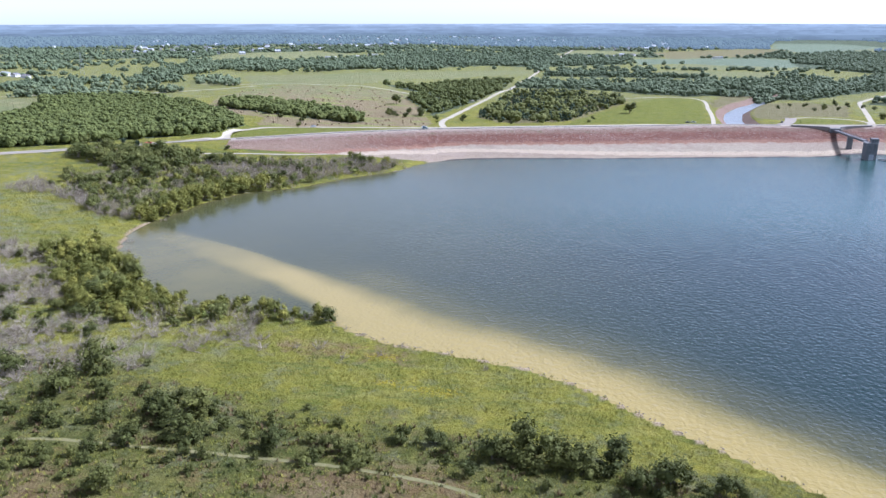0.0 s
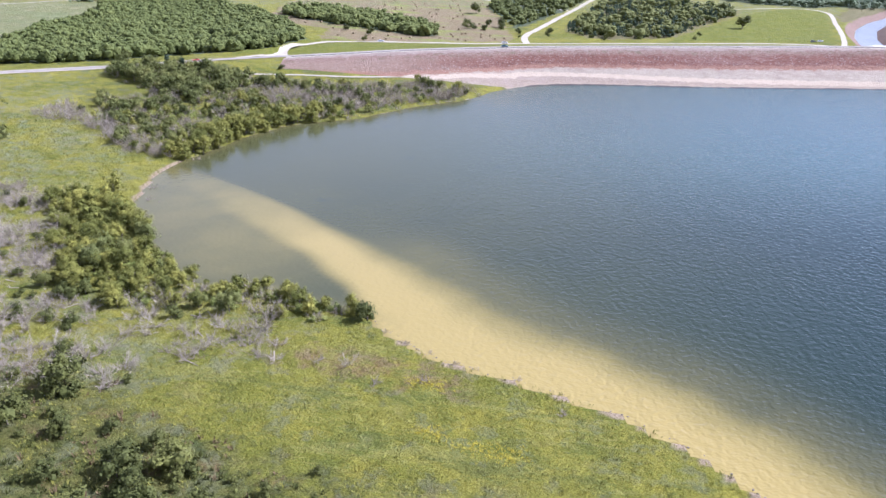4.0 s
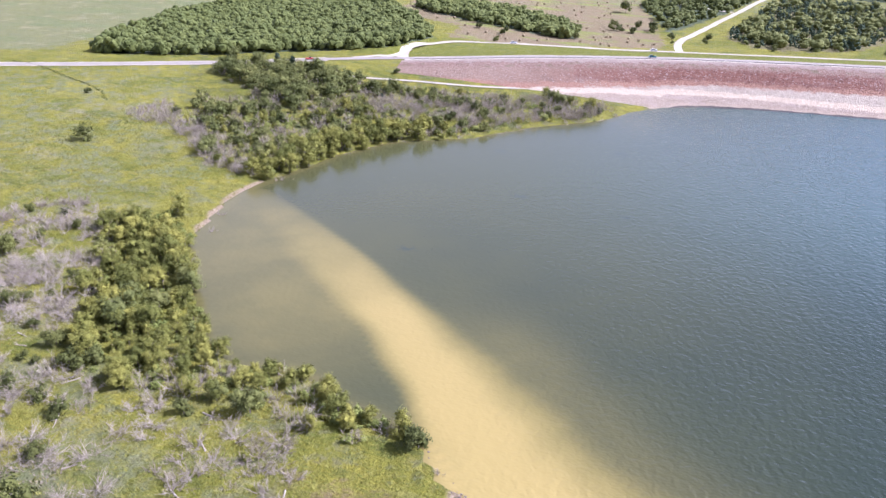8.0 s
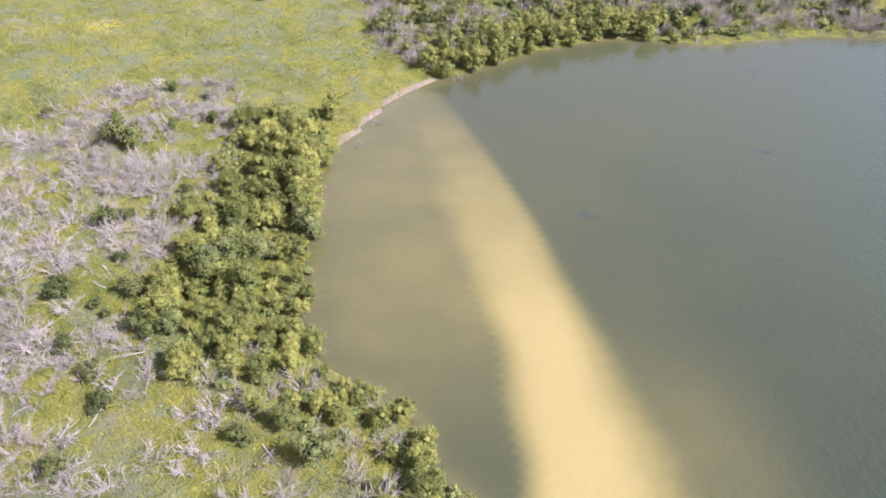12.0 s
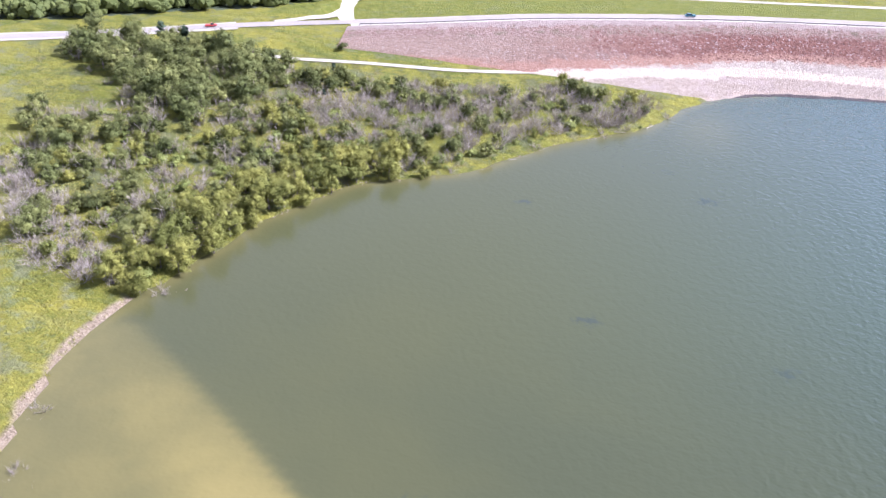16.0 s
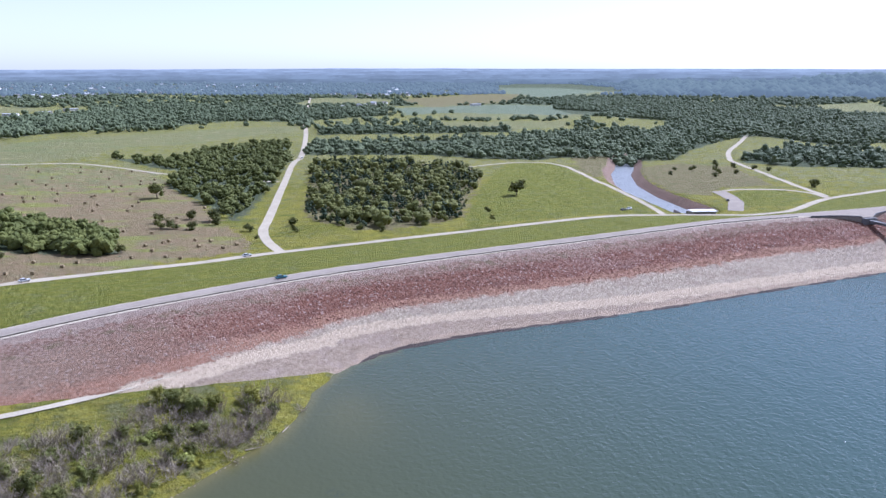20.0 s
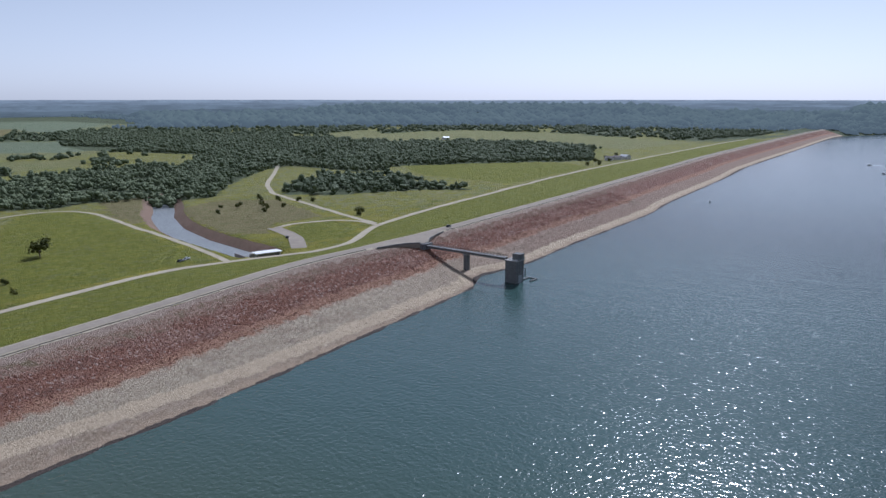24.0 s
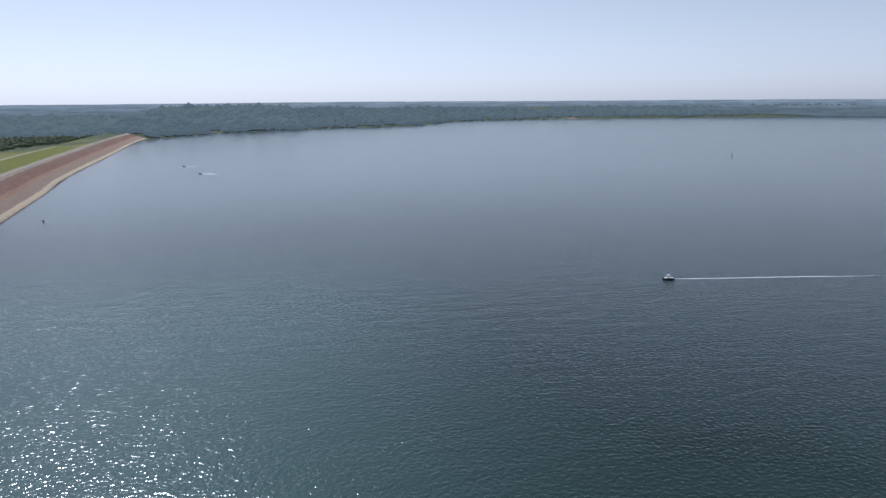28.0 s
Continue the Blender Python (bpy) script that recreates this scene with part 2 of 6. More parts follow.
def dam_material():
    """The stone slope: bands of stone that run along it, with ragged edges."""
    m = Mat("riprap", 0.92, spec=0.2)
    v = m.node("ShaderNodeTexVoronoi", Scale=1.0 / 0.8)
    m.link(m.where(), v.inputs["Vector"])
    sep = m.node("ShaderNodeSeparateColor")
    m.link(v.outputs["Color"], sep.inputs[0])
    cell, cell2 = sep.outputs[0], sep.outputs[1]
    rag = m.ramp(m.noise(7.0, 6, 0.75, lo=0.2, hi=0.8), 0, 1, -0.04, 0.04)
    f = m.math("ADD", m.attr("across"), rag)
    path = m.math("ADD", m.attr("path"), m.math("MULTIPLY", rag, 0.5))
    shoulder = m.mix(m.noise(2.5, 4), (0.300, 0.225, 0.172), (0.350, 0.272, 0.210))
    upper = m.mix(cell, (0.195, 0.112, 0.076), (0.330, 0.232, 0.172))
    upper = m.mix(m.math("MULTIPLY", m.noise(6, 5, 0.7, lo=0.50, hi=0.66), 0.7), upper, (0.150, 0.130, 0.062))
    place = m.node("ShaderNodeSeparateXYZ")
    m.link(m.geo.outputs["Position"], place.inputs[0])
    upper = m.mix(m.math("MULTIPLY", m.ramp(place.outputs[0], 100, 260), 0.75), upper, m.mix(cell, (0.150, 0.078, 0.052), (0.235, 0.138, 0.098)))
    red = m.mix(cell, (0.172, 0.076, 0.045), (0.246, 0.122, 0.080))
    red = m.mix(m.math("MULTIPLY", m.noise(16, 5, 0.7, (0.6, 1, 1), 0.48, 0.66), 0.7), red, (0.270, 0.165, 0.122))
    red = m.mix(m.math("MULTIPLY", m.noise(9, 5, 0.75, (0.5, 1, 1), 0.52, 0.66), 0.45), red, (0.098, 0.052, 0.036))
    red = m.mix(m.math("MULTIPLY", m.ramp(cell2, 0.88, 0.95), 0.8), red, (0.390, 0.300, 0.250))
    red = m.mix(m.math("MULTIPLY", m.ramp(cell2, 0.25, 0.1), 0.6), red, (0.105, 0.055, 0.042))
    red = m.mix(m.math("MULTIPLY", m.ramp(place.outputs[0], -50, -140), 0.65), red, m.mix(cell, (0.270, 0.192, 0.128), (0.345, 0.262, 0.180)))
    rusty = m.mix(cell, (0.285, 0.150, 0.090), (0.345, 0.205, 0.135))
    pale = m.mix(cell, (0.375, 0.305, 0.214), (0.465, 0.388, 0.280))
    pale = m.mix(m.math("MULTIPLY", m.noise(4, 5, 0.7, lo=0.52, hi=0.68), 0.6), pale, (0.300, 0.240, 0.195))
    pale = m.mix(m.math("MULTIPLY", m.noise(14, 5, 0.75, (0.5, 1, 1), 0.52, 0.66), 0.45), pale, (0.270, 0.200, 0.145))
    sand = m.mix(m.noise(3.0, 5, 0.7), (0.560, 0.450, 0.315), (0.505, 0.400, 0.272))
    pale = m.mix(m.math("MULTIPLY", m.ramp(place.outputs[0], 150, 380), 0.8), pale, m.mix(cell, (0.225, 0.145, 0.104), (0.300, 0.208, 0.156)))
    lower = m.mix(cell, (0.305, 0.230, 0.158), (0.415, 0.330, 0.236))
    lower = m.mix(m.math("MULTIPLY", m.noise(10, 5, 0.7, lo=0.48, hi=0.66), 0.6), lower, (0.400, 0.312, 0.245))
    strand = m.mix(cell, (0.395, 0.298, 0.208), (0.445, 0.342, 0.242))
    c = m.mix(m.ramp(f, 0.055, 0.085), shoulder, upper)
    c = m.mix(m.ramp(f, 0.12, 0.26), c, red)
    c = m.mix(m.ramp(f, 0.43, 0.51), c, rusty)
    c = m.mix(m.ramp(f, 0.545, 0.60), c, pale)
    c = m.mix(m.ramp(path, 0.03, 0.07), c, lower)
    c = m.mix(m.ramp(m.math("ABSOLUTE", path), 0.066, 0.048), c, sand)
    c = m.mix(m.ramp(f, 0.945, 0.965), c, strand)
    c = m.mix(m.ramp(m.math("ADD", m.attr("across"), m.math("MULTIPLY", rag, 0.25)), 0.988, 0.996), c, (0.090, 0.070, 0.058))
    m.colour(c)
    m.bump(m.math("ADD", m.math("SUBTRACT", 1.0, v.outputs["Distance"]), m.noise(0.3, 4)), 0.35)
    return m.m


M_GROUND, M_WATER = ground_material(), water_material()
M_DAM = dam_material()
M_RED = rip_rap("red_riprap", (0.195, 0.085, 0.056), (0.275, 0.145, 0.102), (0.135, 0.068, 0.046), 0.9)
M_BANK = rip_rap("bank_stone", (0.150, 0.092, 0.062), (0.215, 0.140, 0.100), (0.110, 0.085, 0.050), 0.8)
M_PALE = rip_rap("pale_riprap", (0.360, 0.295, 0.215), (0.445, 0.378, 0.284), (0.300, 0.238, 0.172), 0.6)
M_SHOULDER = rip_rap("grey_riprap", (0.275, 0.212, 0.152), (0.360, 0.290, 0.215), (0.205, 0.160, 0.105), 0.7)
M_ASPHALT = plain("asphalt", (0.250, 0.214, 0.170), (0.300, 0.260, 0.210), 0.8, 0.95, bump=0.02, spec=0.08)
M_GRAVEL = plain("pale_gravel", (0.350, 0.306, 0.222), (0.405, 0.358, 0.264), 0.9, 0.97, bump=0.03, spec=0.08)
M_CONCRETE = plain("concrete", (0.300, 0.290, 0.270), (0.380, 0.365, 0.340), 0.7, 0.9, bump=0.02)
M_DARKCON = plain("stained_concrete", (0.140, 0.140, 0.135), (0.200, 0.197, 0.187), 0.9, 0.9, bump=0.02)
M_WHITE = plain("white_paint", (0.78, 0.77, 0.74), (0.70, 0.69, 0.66), 0.4, 0.5)
M_STEEL = plain("galvanised_steel", (0.42, 0.43, 0.44), (0.34, 0.35, 0.36), 0.3, 0.45, 0.8)
M_DARK = plain("dark_rubber", (0.025, 0.025, 0.026), (0.04, 0.04, 0.04), 0.2, 0.8)
M_GLASS = plain("dark_glass", (0.02, 0.025, 0.03), (0.03, 0.035, 0.04), 0.3, 0.08, spec=0.6)
M_BARK = plain("bark", (0.130, 0.100, 0.075), (0.200, 0.165, 0.130), 0.3, 0.95, bump=0.03)
M_TWIG = leafy("dead_twigs", (0.210, 0.173, 0.122), (0.405, 0.345, 0.256), 0.8)
M_WILLOW = leafy("willow_leaves", (0.084, 0.092, 0.016), (0.272, 0.250, 0.045), 0.3)
M_VINE = leafy("vine_leaves", (0.105, 0.125, 0.024), (0.260, 0.270, 0.066), 0.4)
M_OAK = leafy("oak_leaves", (0.066, 0.078, 0.018), (0.190, 0.186, 0.048), 0.35)
M_WOOD = leafy("wood_canopy", (0.054, 0.068, 0.016), (0.138, 0.147, 0.035), 0.4)
M_CEDAR = leafy("cedar_needles", (0.030, 0.048, 0.024), (0.066, 0.088, 0.045), 0.5)
M_BUSH = leafy("bush_leaves", (0.042, 0.050, 0.011), (0.122, 0.124, 0.028), 0.45)
# paler and bluer than the near leaves: distance haze mixed into the green
M_FARWOOD = leafy("hazed_woodland_leaves", (0.086, 0.108, 0.054), (0.145, 0.168, 0.084), 0.4)
gm = Mat("meadow_grass", 0.8, spec=0.15)
gm.colour(gm.mix(gm.math("MULTIPLY", gm.geo.outputs["Random Per Island"], 0.55), meadow_colour(gm)[0], (0.290, 0.275, 0.060)))
M_GRASS = gm.m
M_BROWN = leafy("dry_weeds", (0.110, 0.072, 0.034), (0.215, 0.155, 0.070), 0.6)
M_TRAIL = plain("worn_trail", (0.150, 0.138, 0.050), (0.200, 0.178, 0.078), 1.2, 0.95, bump=0.03)
M_FLOWER = leafy("yellow_flowers", (0.400, 0.335, 0.030), (0.560, 0.470, 0.050), 0.8)
# channel water: the sky's reflection is painted in as a pale base colour
M_CANAL = plain("sky_tint_water", (0.175, 0.186, 0.180), (0.235, 0.245, 0.238), 2.0, 0.35, bump=0.15, spec=0.5)
M_HAY = plain("hay", (0.240, 0.180, 0.095), (0.300, 0.235, 0.130), 0.2, 0.95, bump=0.03)


# ---- geometry helpers ----
def mesh(name, verts, faces, mat, parent=None, label="", smooth=False, mats=None):
    """One mesh object. faces: an (n, k) array, or a list of such arrays."""
    me = bpy.data.meshes.new(name)
    verts = np.asarray(verts, np.float32).reshape(-1, 3)
    blocks = [np.asarray(f, np.int32) for f in (faces if isinstance(faces, list) else [faces])]
    blocks = [f for f in blocks if len(f)]
    loops = np.concatenate([f.ravel() for f in blocks])
    sizes = np.concatenate([np.full(len(f), f.shape[1], np.int32) for f in blocks])
    me.vertices.add(len(verts))
    me.vertices.foreach_set("co", verts.ravel())
    me.loops.add(len(loops))
    me.loops.foreach_set("vertex_index", loops)
    me.polygons.add(len(sizes))
    me.polygons.foreach_set("loop_start", np.r_[0, np.cumsum(sizes)[:-1]].astype(np.int32))
    me.polygons.foreach_set("use_smooth", np.full(len(sizes), smooth))
    me.materials.append(mat)
    me.update(calc_edges=True)
    ob = new(name, me)
    if parent:
        ob.parent = parent
    if label:
        tagged(ob, label)
    return ob


def thing(name, m=None):
    ob = new(name)
    ob.matrix_basis = m or Matrix()
    return ob


def part(name, bm, material, parent, label="", smooth=False):
    me = bpy.data.meshes.new(name)
    bm.to_mesh(me)
    bm.free()
    me.materials.append(material)
    if smooth:
        for p in me.polygons:
            p.use_smooth = True
    ob = new(name, me)
    ob.parent = parent
    if label:
        tagged(ob, label)
    return ob


def block(size, at=(0, 0, 0), bevel=0.03, turn=0.0, bm=None):
    """A box with bevelled edges; at is the middle of its base."""
    own = bm is None
    bm = bmesh.new() if own else bm
    made = bmesh.ops.create_cube(bm, size=1.0)["verts"]
    m = Matrix.Translation((at[0], at[1], at[2] + size[2] / 2)) @ Matrix.Rotation(turn, 4, "Z") @ Matrix.Diagonal((*size, 1))
    bmesh.ops.transform(bm, matrix=m, verts=made)
    if bevel:
        edges = {e for v in made for e in v.link_edges}
        bmesh.ops.bevel(bm, geom=list(edges), offset=bevel, segments=1, affect="EDGES")
    return bm


def tube(r0, r1, length, m=None, sides=8, bm=None):
    """A tapered tube along +z from the origin, moved by m."""
    bm = bm or bmesh.new()
    got = bmesh.ops.create_cone(bm, cap_ends=True, segments=sides, radius1=r0, radius2=r1, depth=length)["verts"]
    bmesh.ops.transform(bm, matrix=(m or Matrix()) @ Matrix.Translation((0, 0, length / 2)), verts=got)
    return bm


def dist_to(px, py, line):
    """The distance of points to a polyline."""
    best = np.full(px.shape, 1e9)
    for (ax, ay), (bx, by) in zip(line[:-1], line[1:]):
        dx, dy = bx - ax, by - ay
        k = np.clip(((px - ax) * dx + (py - ay) * dy) / (dx * dx + dy * dy), 0, 1)
        best = np.minimum(best, np.hypot(px - ax - k * dx, py - ay - k * dy))
    return best


def inside(px, py, poly):
    odd = np.zeros(px.shape, bool)
    for (ax, ay), (bx, by) in zip(poly, poly[1:] + poly[:1]):
        if ay != by:
            odd ^= ((ay > py) != (by > py)) & (px < (bx - ax) * (py - ay) / (by - ay) + ax)
    return odd


def smooth01(v):
    v = np.clip(v, 0, 1)
    return v * v * (3 - 2 * v)


def lumps(x, y, size, seed=0.0):
    """Soft rolling noise between -1 and 1 from a few waves."""
    r = np.random.RandomState(int(seed * 10) + 7)
    out = np.zeros(np.shape(x))
    for n in range(7):
        a, f, p = r.uniform(0, 6.28), r.uniform(0.5, 1.7) / size * 6.28, r.uniform(0, 6.28)
        out += np.sin((x * np.cos(a) + y * np.sin(a)) * f + p)
    return out / 4.0


def curve(line, step):
    """A polyline drawn through the given points as a smooth curve with even steps."""
    p = np.array(line, float)
    p = np.vstack([2 * p[0] - p[1], p, 2 * p[-1] - p[-2]])
    out = []
    for a, b, c, d in zip(p[:-3], p[1:-2], p[2:-1], p[3:]):
        n = max(2, int(np.linalg.norm(c - b) / step))
        t = np.linspace(0, 1, n, endpoint=False)[:, None]
        out.append(0.5 * (2 * b + (c - a) * t + (2 * a - 5 * b + 4 * c - d) * t**2 + (3 * b - a - 3 * c + d) * t**3))
    return np.vstack(out + [p[-2:-1]])


# ---- the plan ----
WEST_SHORE = [(1500, -4500), (1200, -900), (700, -350), (400, -120), (220, 20), (130, 97), (85, 145), (62, 166), (48, 178), (37, 191),
              (19, 204), (-5, 213), (-21, 217), (-35, 225), (-46, 236), (-60, 239), (-69, 240), (-78, 246), (-85, 247), (-98, 244),
              (-107, 249), (-118, 259), (-134, 274), (-145, 285), (-152, 296), (-158, 313), (-163, 329), (-164.5, 339), (-163.5, 349),
              (-161, 363), (-157, 378)]
NORTH_SHORE = [(-155, 392), (-148, 406), (-142, 419), (-131, 427), (-113, 438), (-104, 451), (-93, 467), (-80, 479), (-68, 489), (-61, 501), (-54, 517), (-41, 535)]
# the dam: upstream edge of the crest, and the foot of its stone slope, point by point
DAM = [((-188, 526), (-184, 507)), ((-160, 541), (-150, 512)), ((-125, 561), (-112, 518)), ((-95, 574), (-80, 524)), ((-60, 587), (-41, 535)),
       ((-34, 595), (-23, 544)), ((0, 603), (11, 551)), ((40, 611), (50, 554)), ((80, 618), (90, 558)), ((130, 628), (139, 565)),
       ((180, 637), (190, 572)), ((228, 639), (238, 579)), ((255, 640), (262, 592)), ((300, 643), (308, 589)), ((370, 651), (380, 598)),
       ((525, 669), (535, 613)), ((602, 679), (612, 628)), ((836, 709), (846, 659)), ((1020, 732), (1030, 687)), ((1440, 772), (1450, 726)),
       ((1866, 806), (1876, 766)), ((2050, 815), (2030, 768))]
FAR_SHORE = [(2130, 740), (2300, 640), (2405, 573), (2586, 329), (2768, -55), (3187, -255), (3388, -830), (3303, -1437), (3378, -1986), (3191, -2400), (3300, -4500)]
LAKE = WEST_SHORE + NORTH_SHORE + [b for a, b in DAM[5:]] + FAR_SHORE
MAIN = [(-4900, -1500), (-1600, -150), (-800, 215), (-500, 366), (-393, 418), (-337, 445), (-287, 472), (-267, 484), (-229, 511)] + [(a[0], a[1] + 5) for a, b in DAM] + [(2300, 830), (4900, 900)]
TOE = [(-196, 545), (-207, 572), (-206, 598), (-196, 620), (-174, 636), (-131, 654), (-90, 668), (-50, 683), (-6, 692), (46, 702), (96, 712), (140, 720),
       (165, 720), (205, 710), (240, 698), (273, 702), (317, 727), (340, 737), (412, 755), (518, 775), (822, 824), (1453, 880), (1700, 890)]
CANAL = [(222, 730), (226, 760), (234, 812), (250, 868), (277, 925), (297, 955), (330, 1010), (390, 1080)]
HAYFIELD = [(-300, 1035), (-255, 1040), (-128, 1015), (-115, 927), (-93, 853), (-75, 758), (-64, 723), (-68, 690), (-103, 673), (-166, 642), (-205, 640), (-215, 690), (-300, 740), (-330, 900)]
LUSH = [[(66, 743), (136, 897), (194, 997), (240, 985), (213, 855), (200, 790), (190, 735), (90, 724), (61, 716)],
        [(257, 730), (270, 765), (300, 785), (335, 785), (325, 745), (290, 720)],
        [(729, 1058), (863, 969), (897, 896), (858, 839), (623, 813), (655, 968)],
        [(-230, 530), (-200, 545), (-215, 600), (-180, 630), (-195, 640), (-228, 600)]]
LUSH.append([(x, y) for x, y in TOE[1:]][::-1] + [(a[0], a[1] + 10) for a, b in DAM if a[0] < 1800])
CROPS = [[(308, 2033), (278, 1751), (382, 1792), (569, 1662), (708, 1692), (732, 2006), (612, 2070)], [(1140, 3639), (1541, 3717), (1531, 3160), (863, 2359), (865, 2722)]]
DRY = [[(274, 1024), (326, 1024), (300, 975), (262, 925), (237, 881), (232, 900), (246, 954)],
       [(293, 931), (357, 955), (388, 911), (345, 800), (296, 805), (264, 775), (250, 800), (262, 850)], [(411, 2423), (776, 2750), (919, 2705), (665, 2206), (394, 2006)]]
PASTURE = [[(-900, 330), (-540, 400), (-400, 470), (-440, 620), (-455, 720), (-520, 830), (-820, 800)], [(1218, 1728), (1668, 1676), (1688, 1333), (1488, 946), (1216, 954), (1281, 1296), (1095, 1520)],
           [(-420, 1208), (-303, 1251), (-241, 1325), (-150, 1410), (-58, 1524), (52, 1531), (41, 1433), (-42, 1365), (-107, 1259), (-174, 1212), (-198, 1110), (-256, 1041), (-353, 1050)],
           [(292, 1551), (506, 1514), (450, 1397), (359, 1377), (246, 1397)], [(345, 1731), (579, 1920), (697, 1687), (584, 1597), (404, 1576), (308, 1605)],
           [(901, 2974), (1450, 4074), (1392, 2911), (1231, 2624), (904, 2425), (797, 2318)], [(1281, 1829), (1556, 1888), (1249, 1588), (1137, 1622)],
           [(-700, 1700), (-500, 1760), (-380, 2000), (-560, 2200), (-760, 2050)], [(100, 2200), (330, 2150), (420, 2450), (220, 2600)]]
WEST_MEADOW = [(-700, 250), (-290, 465), (-250, 400), (-175, 350), (-176, 310), (-215, 285), (-240, 240), (-600, 0)]
BRUSH_LAND = [(-222, 285), (-205, 303), (-190, 300), (-170, 283), (-150, 250), (-142, 236), (-125, 224), (-103, 224), (-75, 226), (-58, 214), (-80, 198), (-106, 178), (-130, 172), (-160, 190), (-215, 230), (-225, 260)]
COVE_SCRUB = [(-205, 490), (-148, 505), (-100, 520), (-62, 524), (-46, 528), (-54, 513), (-62, 496), (-90, 470), (-110, 440), (-129, 428), (-154, 392), (-166, 354), (-200, 372), (-250, 412), (-290, 468)]
ROUGH = [(-150, 112), (-128, 195), (-100, 196), (-70, 180), (-40, 171), (20, 160), (75, 147), (100, 112), (0, 90), (-110, 100)]
WOODS = {
    "west": [(-362, 472), (-299, 494), (-262, 524), (-230, 548), (-215, 573), (-212, 630), (-262, 705), (-342, 800), (-438, 835), (-500, 800), (-447, 720), (-437, 620), (-395, 515)],
    "strip": [(-285, 765), (-232, 728), (-194, 710), (-160, 697), (-126, 690), (-135, 740), (-193, 788), (-250, 815), (-300, 815)],
    "road_west": [(-176, 1108), (-123, 1092), (-103, 1162), (-54, 1252), (10, 1291), (-8, 1081), (-33, 945), (-55, 830), (-68, 773), (-78, 805), (-93, 858), (-110, 896), (-120, 942), (-105, 1004), (-146, 1056)],
    "road_east": [(3, 992), (15, 1051), (61, 1061), (121, 1019), (150, 965), (140, 922), (92, 810), (69, 752), (33, 727), (-1, 726), (-22, 761), (-25, 800)],
}
FAR_WOODS = [
    [(7, 1130), (59, 1115), (140, 1090), (181, 1042), (227, 1018), (268, 1025), (315, 991), (462, 1117), (520, 1323), (302, 1274), (139, 1243), (40, 1244)],
    [(55, 1367), (325, 1332), (358, 1394), (78, 1479)],
    [(-322, 1326), (-258, 1410), (-180, 1485), (-59, 1668), (71, 1642), (243, 1744), (291, 2014), (110, 1978), (-171, 2109), (-299, 1945), (-369, 1533)],
    [(304, 1020), (300, 975), (364, 977), (448, 1061), (579, 1165), (624, 1177), (626, 1040), (658, 1030), (733, 1079), (1162, 1498), (1087, 1843), (911, 2384), (636, 1860), (595, 1690), (676, 1444)],
    [(415, 938), (442, 899), (524, 855), (562, 815), (580, 900), (624, 972), (558, 1035), (493, 1012)],
    [(663, 1045), (729, 1058), (863, 969), (953, 888), (1245, 1038), (1269, 1233), (1115, 1394), (975, 1401), (733, 1079)],
    [(1574, 965), (1816, 919), (3006, 933), (3064, 1147), (2084, 1118)],
]


def axis(lo, hi, step, first, last, grow):
    mid = np.arange(lo, hi + step, step)
    out = [mid]
    for sign, start, end in ((-1, mid[0], first), (1, mid[-1], last)):
        v, s, some = start, step, []
        while (end - v) * sign > s:
            s *= grow
            v += sign * s
            some.append(v)
        some.append(end)
        out.append(np.array(some))
    return np.unique(np.concatenate(out))


def ground_height(x, y):
    ds = dist_to(x, y, LAKE + LAKE[:1])
    lake = inside(x, y, LAKE)
    dc, dt = dist_to(x, y, MAIN), dist_to(x, y, TOE)
    main_y = np.interp(x, [p[0] for p in MAIN], [p[1] for p in MAIN])
    toe_y = np.interp(x, [p[0] for p in TOE[1:]], [p[1] for p in TOE[1:]])
    low = 2 + 9 * smooth01((-30 - x) / 260)
    top = 14.0
    up = top * np.maximum(ds, 0) / (ds + np.maximum(dc - 5, 0) + 0.1)
    up = np.minimum(up, 0.9 + 0.42 * ds)
    toe = low + 1.5 * np.exp(-dt / 80)
    slope = toe + (top - toe) * dt / (dt + np.maximum(dc - 5, 0) + 0.1)
    plain_z = np.where(x < -207, low + (top - low) * np.exp(-(dc / 110) ** 2), toe)
    north = np.where((y < toe_y) & (x > -207), slope, plain_z)
    z = np.where(y < main_y, up, north)
    z = z + 0.45 * lumps(x, y, 60) * smooth01((np.minimum(ds, dc) - 15) / 40) * (~((y > main_y) & (y < toe_y)))
    dcan = dist_to(x, y, CANAL)
    z = np.minimum(z, -5.6 + np.maximum(dcan - 4.5, 0) * 0.6)
    # the wooded hills far round the valley
    r = np.hypot(x, y - 300)
    rise = smooth01((r - 3000) / 1900)
    z = z + rise * (20 + 5 * lumps(x, y, 1500, 2)) * (~lake)
    az = np.degrees(np.arctan2(y - 330, x + 76))
    z = z + 30 * smooth01((az - 20) / 4) * smooth01((50 - az) / 4) * smooth01((r - 3000) / 300) * smooth01((4300 - r) / 400)
    east = (x > 2080) & (y < 900)
    z = np.where(east & ~lake, np.maximum(z, np.minimum(44 + 6 * lumps(x, y, 700, 3), 0.5 + 0.075 * ds)), z)
    return np.where(lake, -np.minimum(0.3 + 0.10 * ds, 4), z), ds, lake


GX = axis(-430, 740, 4, -4900, 4900, 1.07)
GY = axis(60, 1250, 4, -4900, 4900, 1.07)
XX, YY = np.meshgrid(GX, GY)
GZ, SHORE_D, IN_LAKE = ground_height(XX, YY)


